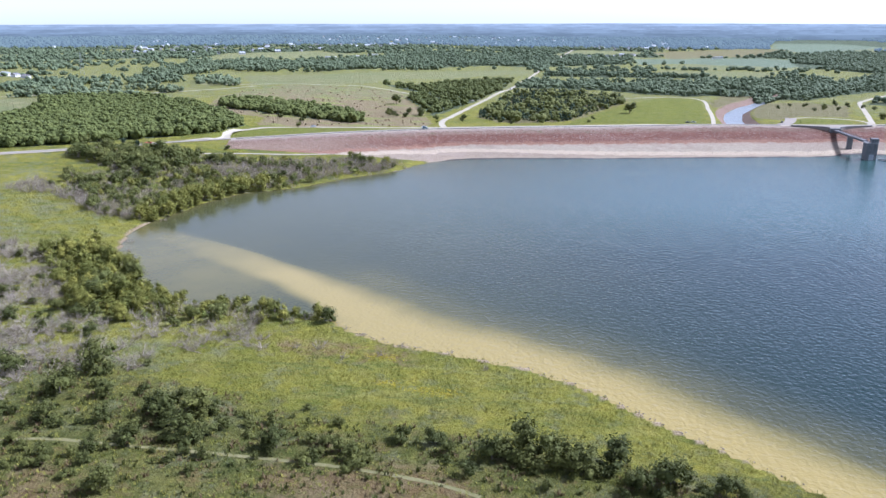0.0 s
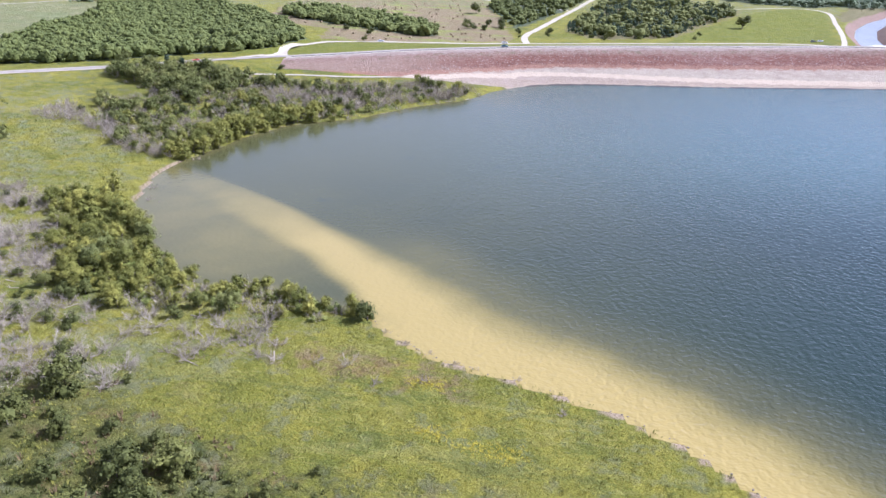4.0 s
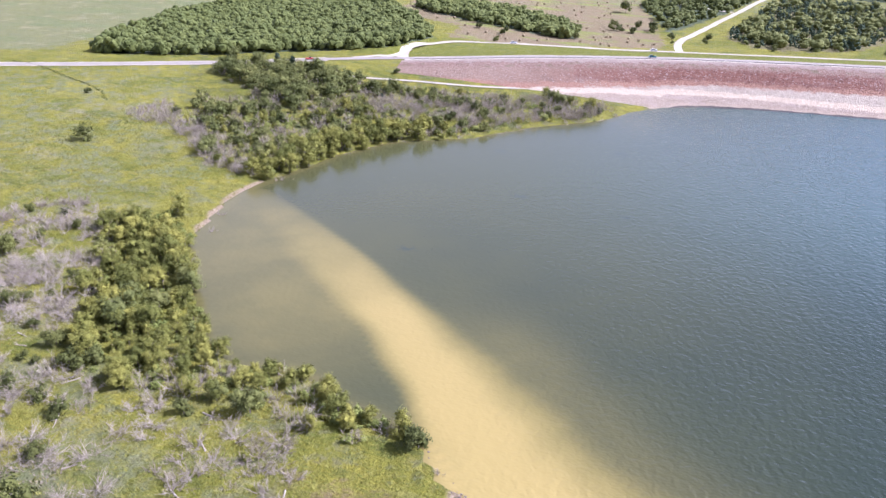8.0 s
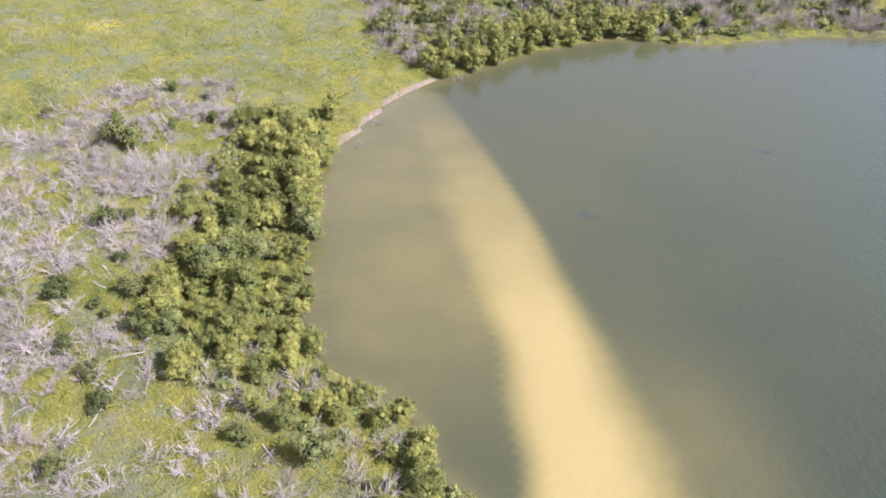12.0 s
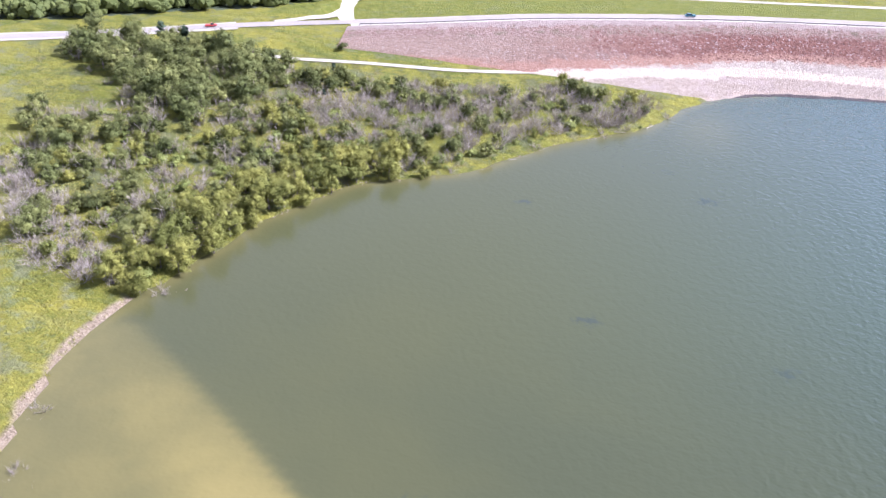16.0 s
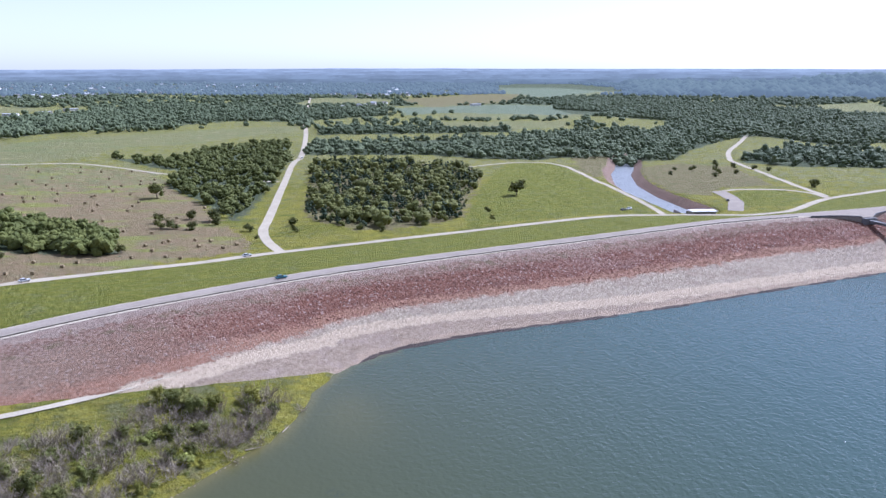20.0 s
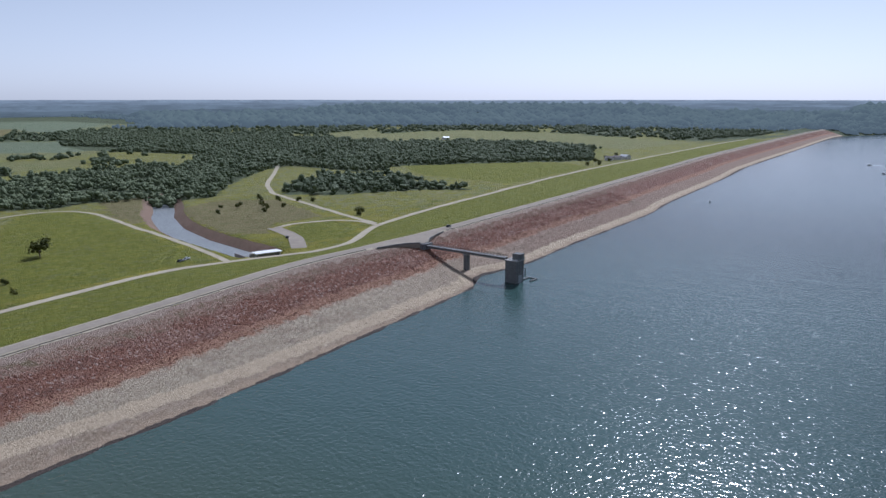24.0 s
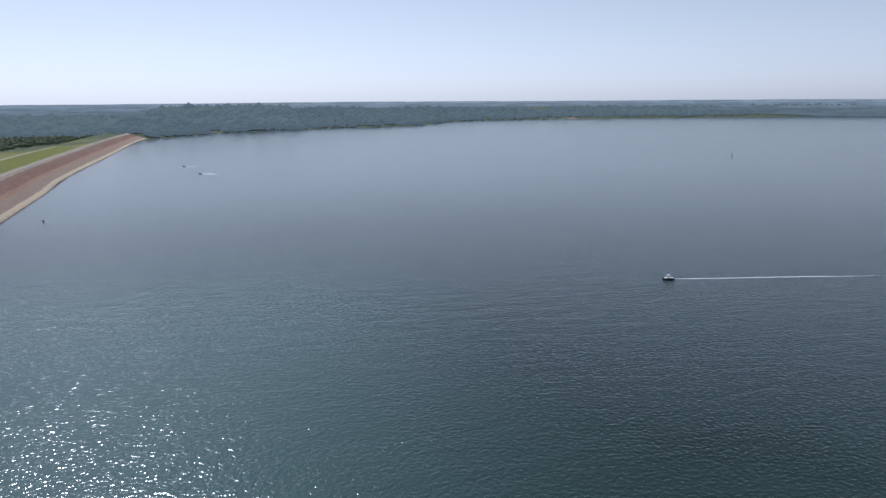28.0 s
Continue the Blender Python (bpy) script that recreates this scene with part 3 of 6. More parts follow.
def gz(x, y):
    """The height of the ground sheet."""
    x, y = np.asarray(x, float), np.asarray(y, float)
    i = np.clip(np.searchsorted(GX, x) - 1, 0, len(GX) - 2)
    j = np.clip(np.searchsorted(GY, y) - 1, 0, len(GY) - 2)
    u, v = (x - GX[i]) / (GX[i + 1] - GX[i]), (y - GY[j]) / (GY[j + 1] - GY[j])
    return (GZ[j, i] * (1 - u) + GZ[j, i + 1] * u) * (1 - v) + (GZ[j + 1, i] * (1 - u) + GZ[j + 1, i + 1] * u) * v


def grid_faces(nx, ny):
    a = (np.arange(ny - 1)[:, None] * nx + np.arange(nx - 1)[None]).ravel()
    return np.stack([a, a + 1, a + nx + 1, a + nx], 1)


def give(ob, name, values):
    at = ob.data.attributes.new(name, "FLOAT", "POINT")
    at.data.foreach_set("value", np.asarray(values, np.float32).ravel())


# ---- ground and water ----
ground = mesh("ground", np.stack([XX, YY, GZ], -1), grid_faces(len(GX), len(GY)), M_GROUND, smooth=True)
tagged(ground, "rolling green meadow and farmland around a reservoir", "ground", kind="structure")


def region(polys, soft=6.0):
    out = np.zeros(XX.shape)
    for poly in polys:
        d = dist_to(XX, YY, poly + poly[:1]) * np.where(inside(XX, YY, poly), 1, -1)
        out = np.maximum(out, np.clip(0.5 + d / (2 * soft), 0, 1))
    return out


far_r = np.hypot(XX, YY - 300)
patch = lumps(XX, YY, 420, 5) + 0.6 * lumps(XX, YY, 170, 6)
far_wood = smooth01((far_r - 1500) / 300) * np.clip(1.0 + patch + 0.5 * smooth01((far_r - 2300) / 400), 0, 1)
hills = np.maximum(smooth01((far_r - 3100) / 300), smooth01((far_r - 2500) / 150) * (XX > 1300))
east_wood = ((XX > 2090) & (YY < 900) & (SHORE_D > 4)).astype(float)
give(ground, "hay", region([HAYFIELD], 5))
give(ground, "lush", region(LUSH, 5))
give(ground, "pasture", np.maximum.reduce([region(PASTURE, 7), 0.55 * smooth01((far_r - 550) / 150) * (YY > 640), 0.38 * region([WEST_MEADOW, BRUSH_LAND], 15)]))
give(ground, "weedy", np.maximum(region([ROUGH], 12), 0.45 * region([COVE_SCRUB], 6)))
give(ground, "dry", region(DRY + [WOODS["road_east"]], 6))
give(ground, "crop", region(CROPS, 9))
fields = np.maximum.reduce([region([HAYFIELD], 9), region(LUSH + CROPS, 9), region(DRY, 9), region(PASTURE, 9)])
give(ground, "wood", np.maximum.reduce([region([WOODS["west"], WOODS["strip"], WOODS["road_west"]] + FAR_WOODS, 4), far_wood * (1 - fields), hills, east_wood]))
give(ground, "sand", np.clip(1 - np.abs(SHORE_D - 0.5) / 3.0, 0, 1) * (XX > -50) * (YY < 480) + np.clip(1.1 - np.abs(SHORE_D - 1.0) / 3.4, 0, 1) * (XX < -148) * (YY > 300) * (YY < 356))

give(ground, "rust", region([[(-62, 216), (-59, 210), (-34, 206), (-18, 205), (-22, 211), (-40, 214)], [(-95, 132), (-80, 140), (-70, 128), (-85, 118)], [(-40, 142), (-5, 146), (15, 138), (0, 128), (-30, 132)]], 7))
TRAILS = [[(-130, 140), (-107, 147), (-94, 150), (-77, 150), (-48, 149), (-11, 144), (8, 138), (30, 124)]]

WX, WY = axis(-178, 120, 2, -186, 4900, 1.08), axis(150, 560, 2, -4900, 860, 1.08)
wx, wy = np.meshgrid(WX, WY)
wds, wlake = dist_to(wx, wy, LAKE + LAKE[:1]), inside(wx, wy, LAKE)
# the silt plume: x, y of its core, reach towards the open lake, reach towards the shore, strength, softness of both edges
PLUME = [(-160, 338, 8, 12, 0.24, 0.25, 0.9), (-140, 325, 9, 15, 0.30, 0.2, 0.9), (-116, 310, 9, 15, 0.44, 0.2, 0.8), (-98, 297.5, 9, 12, 0.62, 0.25, 0.6), (-84.5, 286.5, 9, 11, 0.78, 0.4, 0.5), (-72, 276, 10, 9, 0.90, 0.6, 0.5), (-62, 266, 12, 9, 0.96, 0.8, 0.45),
         (-51, 254.5, 15, 8, 1.0, 0.9, 0.4), (-40, 242.5, 18, 10, 1.0, 0.9, 0.3), (-22, 226, 19, 13, 1.0, 0.9, 0.4), (12, 208, 18, 15, 1.0, 0.9, 0.4), (39, 187, 18, 15, 1.0, 0.9, 0.4), (60, 166, 18, 15, 1.0, 0.9, 0.4), (90, 140, 16, 15, 1.0, 0.9, 0.4), (140, 93, 15, 15, 1.0, 0.9, 0.4), (220, 20, 15, 15, 1.0, 0.9, 0.4)]
pl = curve(PLUME, 2.0)
tangent = np.gradient(pl[:, :2], axis=0)
near = (wx < 320) & (wy > -60)
best, silt, held = np.full(wx.shape, 1e9), np.zeros(wx.shape), np.zeros(wx.shape)
for (px, py, out_w, in_w, power, out_s, in_s), (tx, ty) in zip(pl, tangent):
    d = np.hypot(wx - px, wy - py)
    outward = (wx - px) * -ty + (wy - py) * tx > 0
    u = d / np.where(outward, out_w, in_w)
    edge = np.where(outward, out_s, in_s)
    level = power * (0.62 + 0.38 * np.clip(1 - u * u, 0, 1)) * smooth01((1 + edge - u) / (2 * edge))
    closer = near & (d < best)
    silt = np.where(closer, level, silt)
    held = np.where(closer, 0.25 * smooth01(np.where(outward, -1, d) / 6) * smooth01((60 - d) / 30) * smooth01((-42 - px) / 40), held)
    best = np.where(closer, d, best)
silt = np.maximum(silt, held)
# a thin veil drifts off the plume into the open lake
for px, py in pl[::3, :2]:
    silt = np.maximum(silt, 0.20 * np.exp(-((np.hypot(wx - px - 14, wy - py - 12) / 20) ** 2)) * near * smooth01((px + 85) / 35))
shallow = np.exp(-wds / 4) * (wx < -20)
silt = np.maximum(silt, 0.24 * shallow)
silt = np.maximum(silt, 0.12 * np.exp(-(((wx + 47) / 14) ** 2 + ((wy - 500) / 26) ** 2)))
silt = np.maximum(silt, np.exp(-wds / 9) * smooth01((wx + 60) / 20) * (wy < 260) * near)
murk = smooth01((130 - wx) / 250) * smooth01((660 - wy) / 180)
keep = (wlake | (wds < 12))
face = grid_faces(len(WX), len(WY))
face = face[keep.ravel()[face].any(1)]
water = mesh("water", np.stack([wx, wy, np.zeros(wx.shape)], -1), face, M_WATER, smooth=True)
give(water, "silt", silt)
give(water, "murk", murk)
# the far reach lies in the lee of the wooded hills
give(water, "lee", smooth01((np.hypot(wx - 20, wy - 330) - 170) / 750))
give(water, "bay", smooth01((520 - wx) / 260) * smooth01((wy - 290) / 130))
weed = np.zeros(wx.shape)
for px, py, pw in [(-89, 318, 3.2), (-70, 376, 3.4), (-46, 443, 3.6), (-94, 426, 2.6), (-30, 371, 2.6), (-57, 459, 2.2)]:
    weed = np.maximum(weed, np.exp(-(((wx - px) / pw) ** 2 + ((wy - py) / (pw * 0.6)) ** 2)))
give(water, "weed", weed)
tagged(water, "rippled grey-green lake water with a tan silt plume", "lake", kind="structure")

# ---- roads ----
def ribbon(name, line, width, mat, label, lift=0.14, step=5.0, category="road"):
    """A road that lies on the ground."""
    c = curve(line, step)
    d = np.gradient(c, axis=0)
    n = np.stack([-d[:, 1], d[:, 0]], 1) / np.linalg.norm(d, axis=1)[:, None]
    across = np.linspace(-0.5, 0.5, 5)
    wide = width * (1 + 0.07 * lumps(c[:, 0], c[:, 1], 14, 3) + 0.05 * lumps(c[:, 0], c[:, 1], 40, 4))
    p = c[:, None] + n[:, None] * across[None, :, None] * wide[:, None, None]
    z = gz(p[..., 0], p[..., 1])
    z = np.maximum(z, z.mean(1, keepdims=True)) + lift
    top = np.concatenate([p, z[..., None]], -1)
    ob = mesh(name, top, grid_faces(5, len(c)), mat, smooth=True)
    return tagged(ob, label, category, kind="structure")


crest = [(a[0] - 1.5, a[1] + 7.0) for a, b in DAM]
WEST_ROAD = [(-1600, -150), (-800, 215), (-500, 366), (-393, 418), (-337, 445), (-287, 472), (-267, 484), (-229, 511)]
ribbon("verge", [(a[0] - 1.5, a[1] + 6.0) for a, b in DAM], 10.8, M_GRAVEL, "pale gravel verge along the dam crest", 0.20, category="verge")
ribbon("road", WEST_ROAD + crest + [(2200, 822), (2330, 800)], 6.6, M_ASPHALT, "grey asphalt road along the dam crest", 0.30)
ribbon("verge", WEST_ROAD[2:], 10.5, M_GRAVEL, "pale gravel verge beside the asphalt road", 0.20, category="verge")
ribbon("road", TOE, 5.8, M_GRAVEL, "pale gravel road along the foot of the dam", 0.16)
ribbon("road", [(-218, 522), (-209, 533), (-205, 550), (-206, 572)], 4.0, M_GRAVEL, "pale gravel flare where the toe road meets the crest road", 0.18, 3.0)
ribbon("road", [(-178, 535), (-194, 543), (-203, 556), (-207, 576)], 5.0, M_GRAVEL, "pale gravel flare where the toe road meets the crest road", 0.22, 3.0)
ribbon("road", [(-50, 684), (-55, 712), (-55, 745), (-48, 790), (-29, 915), (-8, 1050), (5, 1100)], 5.6, M_GRAVEL, "pale gravel road leading north from the dam")
ribbon("road", [(5, 1100), (20, 1200), (45, 1400), (70, 1628), (121, 2019), (213, 2731), (305, 3395)], 6.0, M_GRAVEL, "straight pale country road", 0.6, 20)
ribbon("road", [(613, 1186), (540, 1105), (468, 1027), (430, 975), (410, 940), (372, 830), (341, 744)], 5.0, M_GRAVEL, "pale gravel track through fields")
ribbon("road", [(338, 740), (342, 762), (334, 780), (305, 790), (284, 788)], 4.5, M_GRAVEL, "pale gravel loop road by the outlet")
ribbon("road", [(283, 790), (278, 774), (268, 750), (256, 733), (243, 716)], 10.0, M_ASPHALT, "grey paved turning area by the outlet", 0.2)
ribbon("trail", TRAILS[0], 1.15, M_TRAIL, "narrow worn trail through the meadow", 0.06, 2.0, "trail")
ribbon("road", [(150, 985), (208, 1001), (238, 968), (221, 862), (208, 790), (196, 735), (190, 716)], 4.0, M_GRAVEL, "pale track along the outlet channel")
ribbon("road", [(-420, 1040), (-259, 1056), (-193, 1056), (-123, 998), (-85, 968), (-54, 956), (-30, 940)], 4.5, M_GRAVEL, "pale lane beside the hay field")
ribbon("road", [(-214, 487), (-197, 489), (-182, 493), (-154, 500.5), (-132, 507), (-111, 516), (-101, 522), (-92, 527)], 2.6, M_GRAVEL, "pale gravel access track below the dam")
ribbon("road", [(-700, 700), (-560, 860), (-430, 900), (-330, 1010)], 5.0, M_GRAVEL, "pale lane beyond the wood")


# ---- the dam's stone slope ----
pair = np.array([(*p, *q) for p, q in DAM], float)
rows = curve(pair, 6.0)


cols = np.concatenate([np.linspace(-0.01, 1.0, 33), [1.04, 1.10]])
pts = rows[:, None, :2] * (1 - cols[None, :, None]) + rows[:, None, 2:] * cols[None, :, None]
rnd = np.random.RandomState(3)
zz = gz(pts[..., 0], pts[..., 1]) + 0.24 + rnd.uniform(-0.10, 0.14, pts.shape[:2]) * (cols > 0.05)
zz[:, 0] += 0.02
zz[:, -1] -= 0.6
dam = mesh("dam", np.concatenate([pts, zz[..., None]], -1), grid_faces(len(cols), len(rows)), M_DAM, smooth=True)
wide = np.hypot(rows[:, 0] - rows[:, 2], rows[:, 1] - rows[:, 3])[:, None]
west = rows[:, 2:3] < -38
across = np.where(west, cols[None] * np.minimum(wide / 57, np.interp(rows[:, 2:3], [-184, -150, -112, -90, -70, -45], [0.35, 0.46, 0.54, 0.66, 0.80, 0.93])), cols[None])
give(dam, "across", across)
give(dam, "path", across - np.interp(rows[:, 0:1], [-190, -130, -95, -30, 20, 80, 150, 300, 2000], [0.62, 0.62, 0.64, 0.73, 0.80, 0.86, 0.89, 0.91, 0.92]))
tagged(dam, "long earth dam faced with red and pale broken stone", "dam", kind="structure")

# ---- outlet channel ----
cc = curve(CANAL, 5.0)
dd = np.gradient(cc, axis=0)
nn = np.stack([-dd[:, 1], dd[:, 0]], 1) / np.linalg.norm(dd, axis=1)[:, None]
off = np.linspace(-10.5, 10.5, 7)
pp = cc[:, None] + nn[:, None] * off[None, :, None]
canal = mesh("water", np.concatenate([pp, np.full((*pp.shape[:2], 1), -2.8)], -1), grid_faces(7, len(cc)), M_CANAL, smooth=True)
tagged(canal, "pale blue water in the outlet channel", "canal", kind="structure")

for side in (-1, 1):
    off = np.linspace(8.5, 17, 5) * side
    pp = cc[:-6, None] + nn[:-6, None] * off[None, :, None]
    zb = gz(pp[..., 0], pp[..., 1]) + 0.2
    bank = mesh("channel_bank", np.concatenate([pp, zb[..., None]], -1), grid_faces(5, len(cc) - 6), M_BANK, smooth=True)
    tagged(bank, "reddish stone bank of the outlet channel", "bank", kind="structure")

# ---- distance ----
hz = Mat("haze_glow_woods", 1.0, spec=0.0)
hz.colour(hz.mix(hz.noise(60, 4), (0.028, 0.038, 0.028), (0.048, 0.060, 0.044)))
# blue-grey emission paints the distance haze over these far woods
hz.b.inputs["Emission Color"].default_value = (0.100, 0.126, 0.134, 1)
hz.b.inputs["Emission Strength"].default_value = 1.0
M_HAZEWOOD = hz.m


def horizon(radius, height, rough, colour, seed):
    """A ring of far-off wooded hills, their haze painted in as blue-grey emission."""
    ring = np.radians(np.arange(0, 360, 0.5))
    m = Mat("haze_glow_distance", 1.0)
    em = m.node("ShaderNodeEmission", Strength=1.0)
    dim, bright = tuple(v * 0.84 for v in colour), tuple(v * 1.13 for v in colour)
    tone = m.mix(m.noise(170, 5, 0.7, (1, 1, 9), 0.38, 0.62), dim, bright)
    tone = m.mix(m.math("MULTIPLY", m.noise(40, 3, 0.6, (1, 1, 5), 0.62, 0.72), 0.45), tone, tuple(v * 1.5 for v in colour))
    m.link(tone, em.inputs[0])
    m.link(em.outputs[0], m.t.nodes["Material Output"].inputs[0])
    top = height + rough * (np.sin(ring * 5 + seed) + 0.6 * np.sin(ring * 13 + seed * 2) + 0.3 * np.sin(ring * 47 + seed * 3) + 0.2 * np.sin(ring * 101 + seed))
    x, y = radius * np.cos(ring), radius * np.sin(ring) + 100
    v = np.concatenate([np.stack([x, y, np.full_like(x, -20)], 1), np.stack([x, y, top], 1)])
    n = len(ring)
    i = np.arange(n)
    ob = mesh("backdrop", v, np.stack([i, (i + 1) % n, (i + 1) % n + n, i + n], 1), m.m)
    return tagged(ob, "hazy blue wooded hills at the horizon", "distance", kind="structure")


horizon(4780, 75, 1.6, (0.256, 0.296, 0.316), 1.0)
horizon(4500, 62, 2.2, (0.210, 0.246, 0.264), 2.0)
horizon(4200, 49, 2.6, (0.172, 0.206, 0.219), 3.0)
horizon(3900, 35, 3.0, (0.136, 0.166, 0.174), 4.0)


# ---- plants ----
def ball(sub):
    bm = bmesh.new()
    bmesh.ops.create_icosphere(bm, subdivisions=sub, radius=1.0)
    v = np.array([p.co[:] for p in bm.verts])
    f = np.array([[q.index for q in p.verts] for p in bm.faces])
    bm.free()
    return v, f


BALLS = {1: ball(1), 2: ball(2)}


def crown_arrays(r, height, width, base, lobes, leaves, leaf, cone=0.0, sub=1, sprays=0):
    """A crown over z = base: lumpy lobes, covered with leaf clumps or wrapped in sprays of leaves."""
    verts, tris, quads, n = [], [], [], 0
    centres = []
    bv, bf = BALLS[sub]
    for k in range(lobes):
        h = r.uniform(0.12, 0.85) if k else 0.5
        reach = width / 2 * (1 - cone * h) * (0.62 if k else 0.0) * np.sqrt(np.sin(np.pi * (0.15 + 0.8 * h)))
        a = r.uniform(0, 6.283)
        c = np.array([np.cos(a) * reach, np.sin(a) * reach, base + (height - base) * h])
        s = width * (1 - cone * h) * r.uniform(0.20, 0.30) * (1.3 if k == 0 else 1) * (0.64 if sprays else 1.0)
        centres.append((c, s))
        v = bv * (1 + r.uniform(-0.22, 0.22, (len(bv), 1))) * s * np.array([0.92, 0.92, 0.8]) + c
        v[:, 2] = np.maximum(v[:, 2], 0.0)
        verts.append(v)
        tris.append(bf + n)
        n += len(v)
    if leaves:
        cs, ss = np.array([c for c, s in centres]), np.array([s for c, s in centres])
        if sprays:
            on = r.randint(0, lobes, sprays)
            d = r.normal(size=(sprays, 3))
            d[:, 2] = np.abs(d[:, 2]) - 0.2
            d /= np.linalg.norm(d, axis=1)[:, None]
            tips = cs[on] + d * ss[on][:, None] * r.uniform(0.9, 1.75, (sprays, 1))
            pick = r.randint(0, sprays, leaves)
            spread = width * 0.055
            at = tips[pick] + r.normal(size=(leaves, 3)) * spread * [1, 1, 1.15]
            out = d[pick]
        else:
            pick = r.randint(0, lobes, leaves)
            out = r.normal(size=(leaves, 3))
            out[:, 2] = np.abs(out[:, 2]) * 0.9 - 0.25
            out /= np.linalg.norm(out, axis=1)[:, None]
            at = cs[pick] + out * ss[pick][:, None] * r.uniform(0.85, 1.22, (leaves, 1)) * [1, 1, 0.85]
        at[:, 2] = np.maximum(at[:, 2], 0.1)
        nrm = out * 1.1 + [0, 0, 0.3] + r.normal(size=(leaves, 3)) * (0.42 if sprays else 0.55)
        nrm /= np.linalg.norm(nrm, axis=1)[:, None]
        u = np.cross(nrm, r.normal(size=(leaves, 3)))
        u /= np.linalg.norm(u, axis=1)[:, None]
        w = np.cross(nrm, u)
        size = leaf * r.uniform(0.6, 1.4, (leaves, 1))
        q = np.stack([at - u * size, at - w * size * 0.55, at + u * size, at + w * size * 0.55], 1)
        verts.append(q.reshape(-1, 3))
        quads.append(np.arange(leaves * 4).reshape(-1, 4) + n)
    return np.concatenate(verts), [np.concatenate(tris)] + ([np.concatenate(quads)] if quads else [])


def trunk_mesh(r, height, rad, limbs=5):
    bm = tube(rad, rad * 0.45, height * 0.62, Matrix.Translation((0, 0, -0.4)), 7)
    for k in range(limbs):
        a, h = r.uniform(0, 6.283), height * r.uniform(0.25, 0.55)
        m = Matrix.Translation((0, 0, h)) @ Matrix.Rotation(a, 4, "Z") @ Matrix.Rotation(r.uniform(0.5, 1.0), 4, "Y")
        tube(rad * 0.4, rad * 0.1, height * r.uniform(0.25, 0.4), m, 5, bm)
    return bm


def make_tree(name, seed, height, width, mat, label, category, base=0.22, lobes=10, leaves=620, leaf=0.42, cone=0.0, rad=0.2, sprays=60):
    r = np.random.RandomState(seed)
    t = thing(name)
    part("trunk", trunk_mesh(r, height, rad), M_BARK, t)
    v, f = crown_arrays(r, height, width, base * height, lobes, leaves, leaf, cone, 1, sprays)
    mesh("crown", v, f, mat, t)
    return tagged(t, label, category)


KINDS = {}


def drop(key, x, y, scale, r, group=""):
    """One more plant of a kind, standing on the ground."""
    src = KINDS[key][r.randint(len(KINDS[key]))]
    z = float(gz(x, y))
    s = scale * r.uniform(0.85, 1.15)
    if src.get("used", 0):
        ob = copy_thing(src, Matrix())
        if "used" in ob:
            del ob["used"]
    else:
        ob = src
        src["used"] = 1
    ob.location, ob.rotation_euler, ob.scale = (x, y, z - 0.05), (0, 0, r.uniform(0, 6.283)), (s, s, s * r.uniform(0.9, 1.12))
    if group:
        ob["group"] = group
    return ob


WILLOW_LABEL = "bushy yellow-green willow standing on the lake shore"
OAK_LABEL = "dense dark green broadleaf tree above the cove"
KINDS["willow"] = [make_tree("willow_tree", 10 + k, 6.5 + 0.5 * (k % 3), 5.6 + 0.5 * (k % 2), M_WILLOW, WILLOW_LABEL, "tree", 0.03, 10, 2900, 0.165, sprays=120) for k in range(5)]
KINDS["oak"] = [make_tree("oak_tree", 30 + k, 8.5, 8.0, M_OAK, OAK_LABEL, "tree", 0.06, 11, 2600, 0.215, rad=0.26, sprays=110) for k in range(5)]
KINDS["bush"] = [make_tree("green_bush", 50 + k, 2.6, 3.4, M_BUSH, "rounded dark green bush in the meadow", "bush", 0.0, 9, 1300, 0.125, rad=0.07, sprays=70) for k in range(5)]
KINDS["vine"] = [make_tree("low_shrub", 90 + k, 1.5, 2.8, M_VINE, "low light green leafy shrub in the undergrowth", "shrub", 0.0, 8, 520, 0.12, rad=0.05, sprays=40) for k in range(4)]
KINDS["cedar"] = [make_tree("cedar_tree", 70 + k, 7.0, 4.4, M_CEDAR, "dark green conical cedar beside the road", "tree", 0.05, 14, 600, 0.34, cone=0.75) for k in range(2)]
KINDS["field"] = [make_tree("field_tree", 80 + k, 8.0, 9.0, M_BUSH, "round-crowned broadleaf tree standing in a field", "tree", 0.18, 13, 700, 0.42, rad=0.3) for k in range(3)]


def scatter(poly, gap, seed, jitter=0.42, edge=0.0):
    """Places in a polygon, about gap apart."""
    r = np.random.RandomState(seed)
    xs, ys = [p[0] for p in poly], [p[1] for p in poly]
    x, y = np.meshgrid(np.arange(min(xs), max(xs), gap), np.arange(min(ys), max(ys), gap))
    x = x + np.arange(len(x))[:, None] % 2 * gap / 2
    x, y = (x + r.uniform(-jitter, jitter, x.shape) * gap).ravel(), (y + r.uniform(-jitter, jitter, y.shape) * gap).ravel()
    ok = inside(x, y, poly)
    return np.stack([x[ok], y[ok]], 1)


def dry_land(p, least=0.5):
    d = dist_to(p[:, 0], p[:, 1], LAKE + LAKE[:1])
    return p[~inside(p[:, 0], p[:, 1], LAKE) & (d > least)]


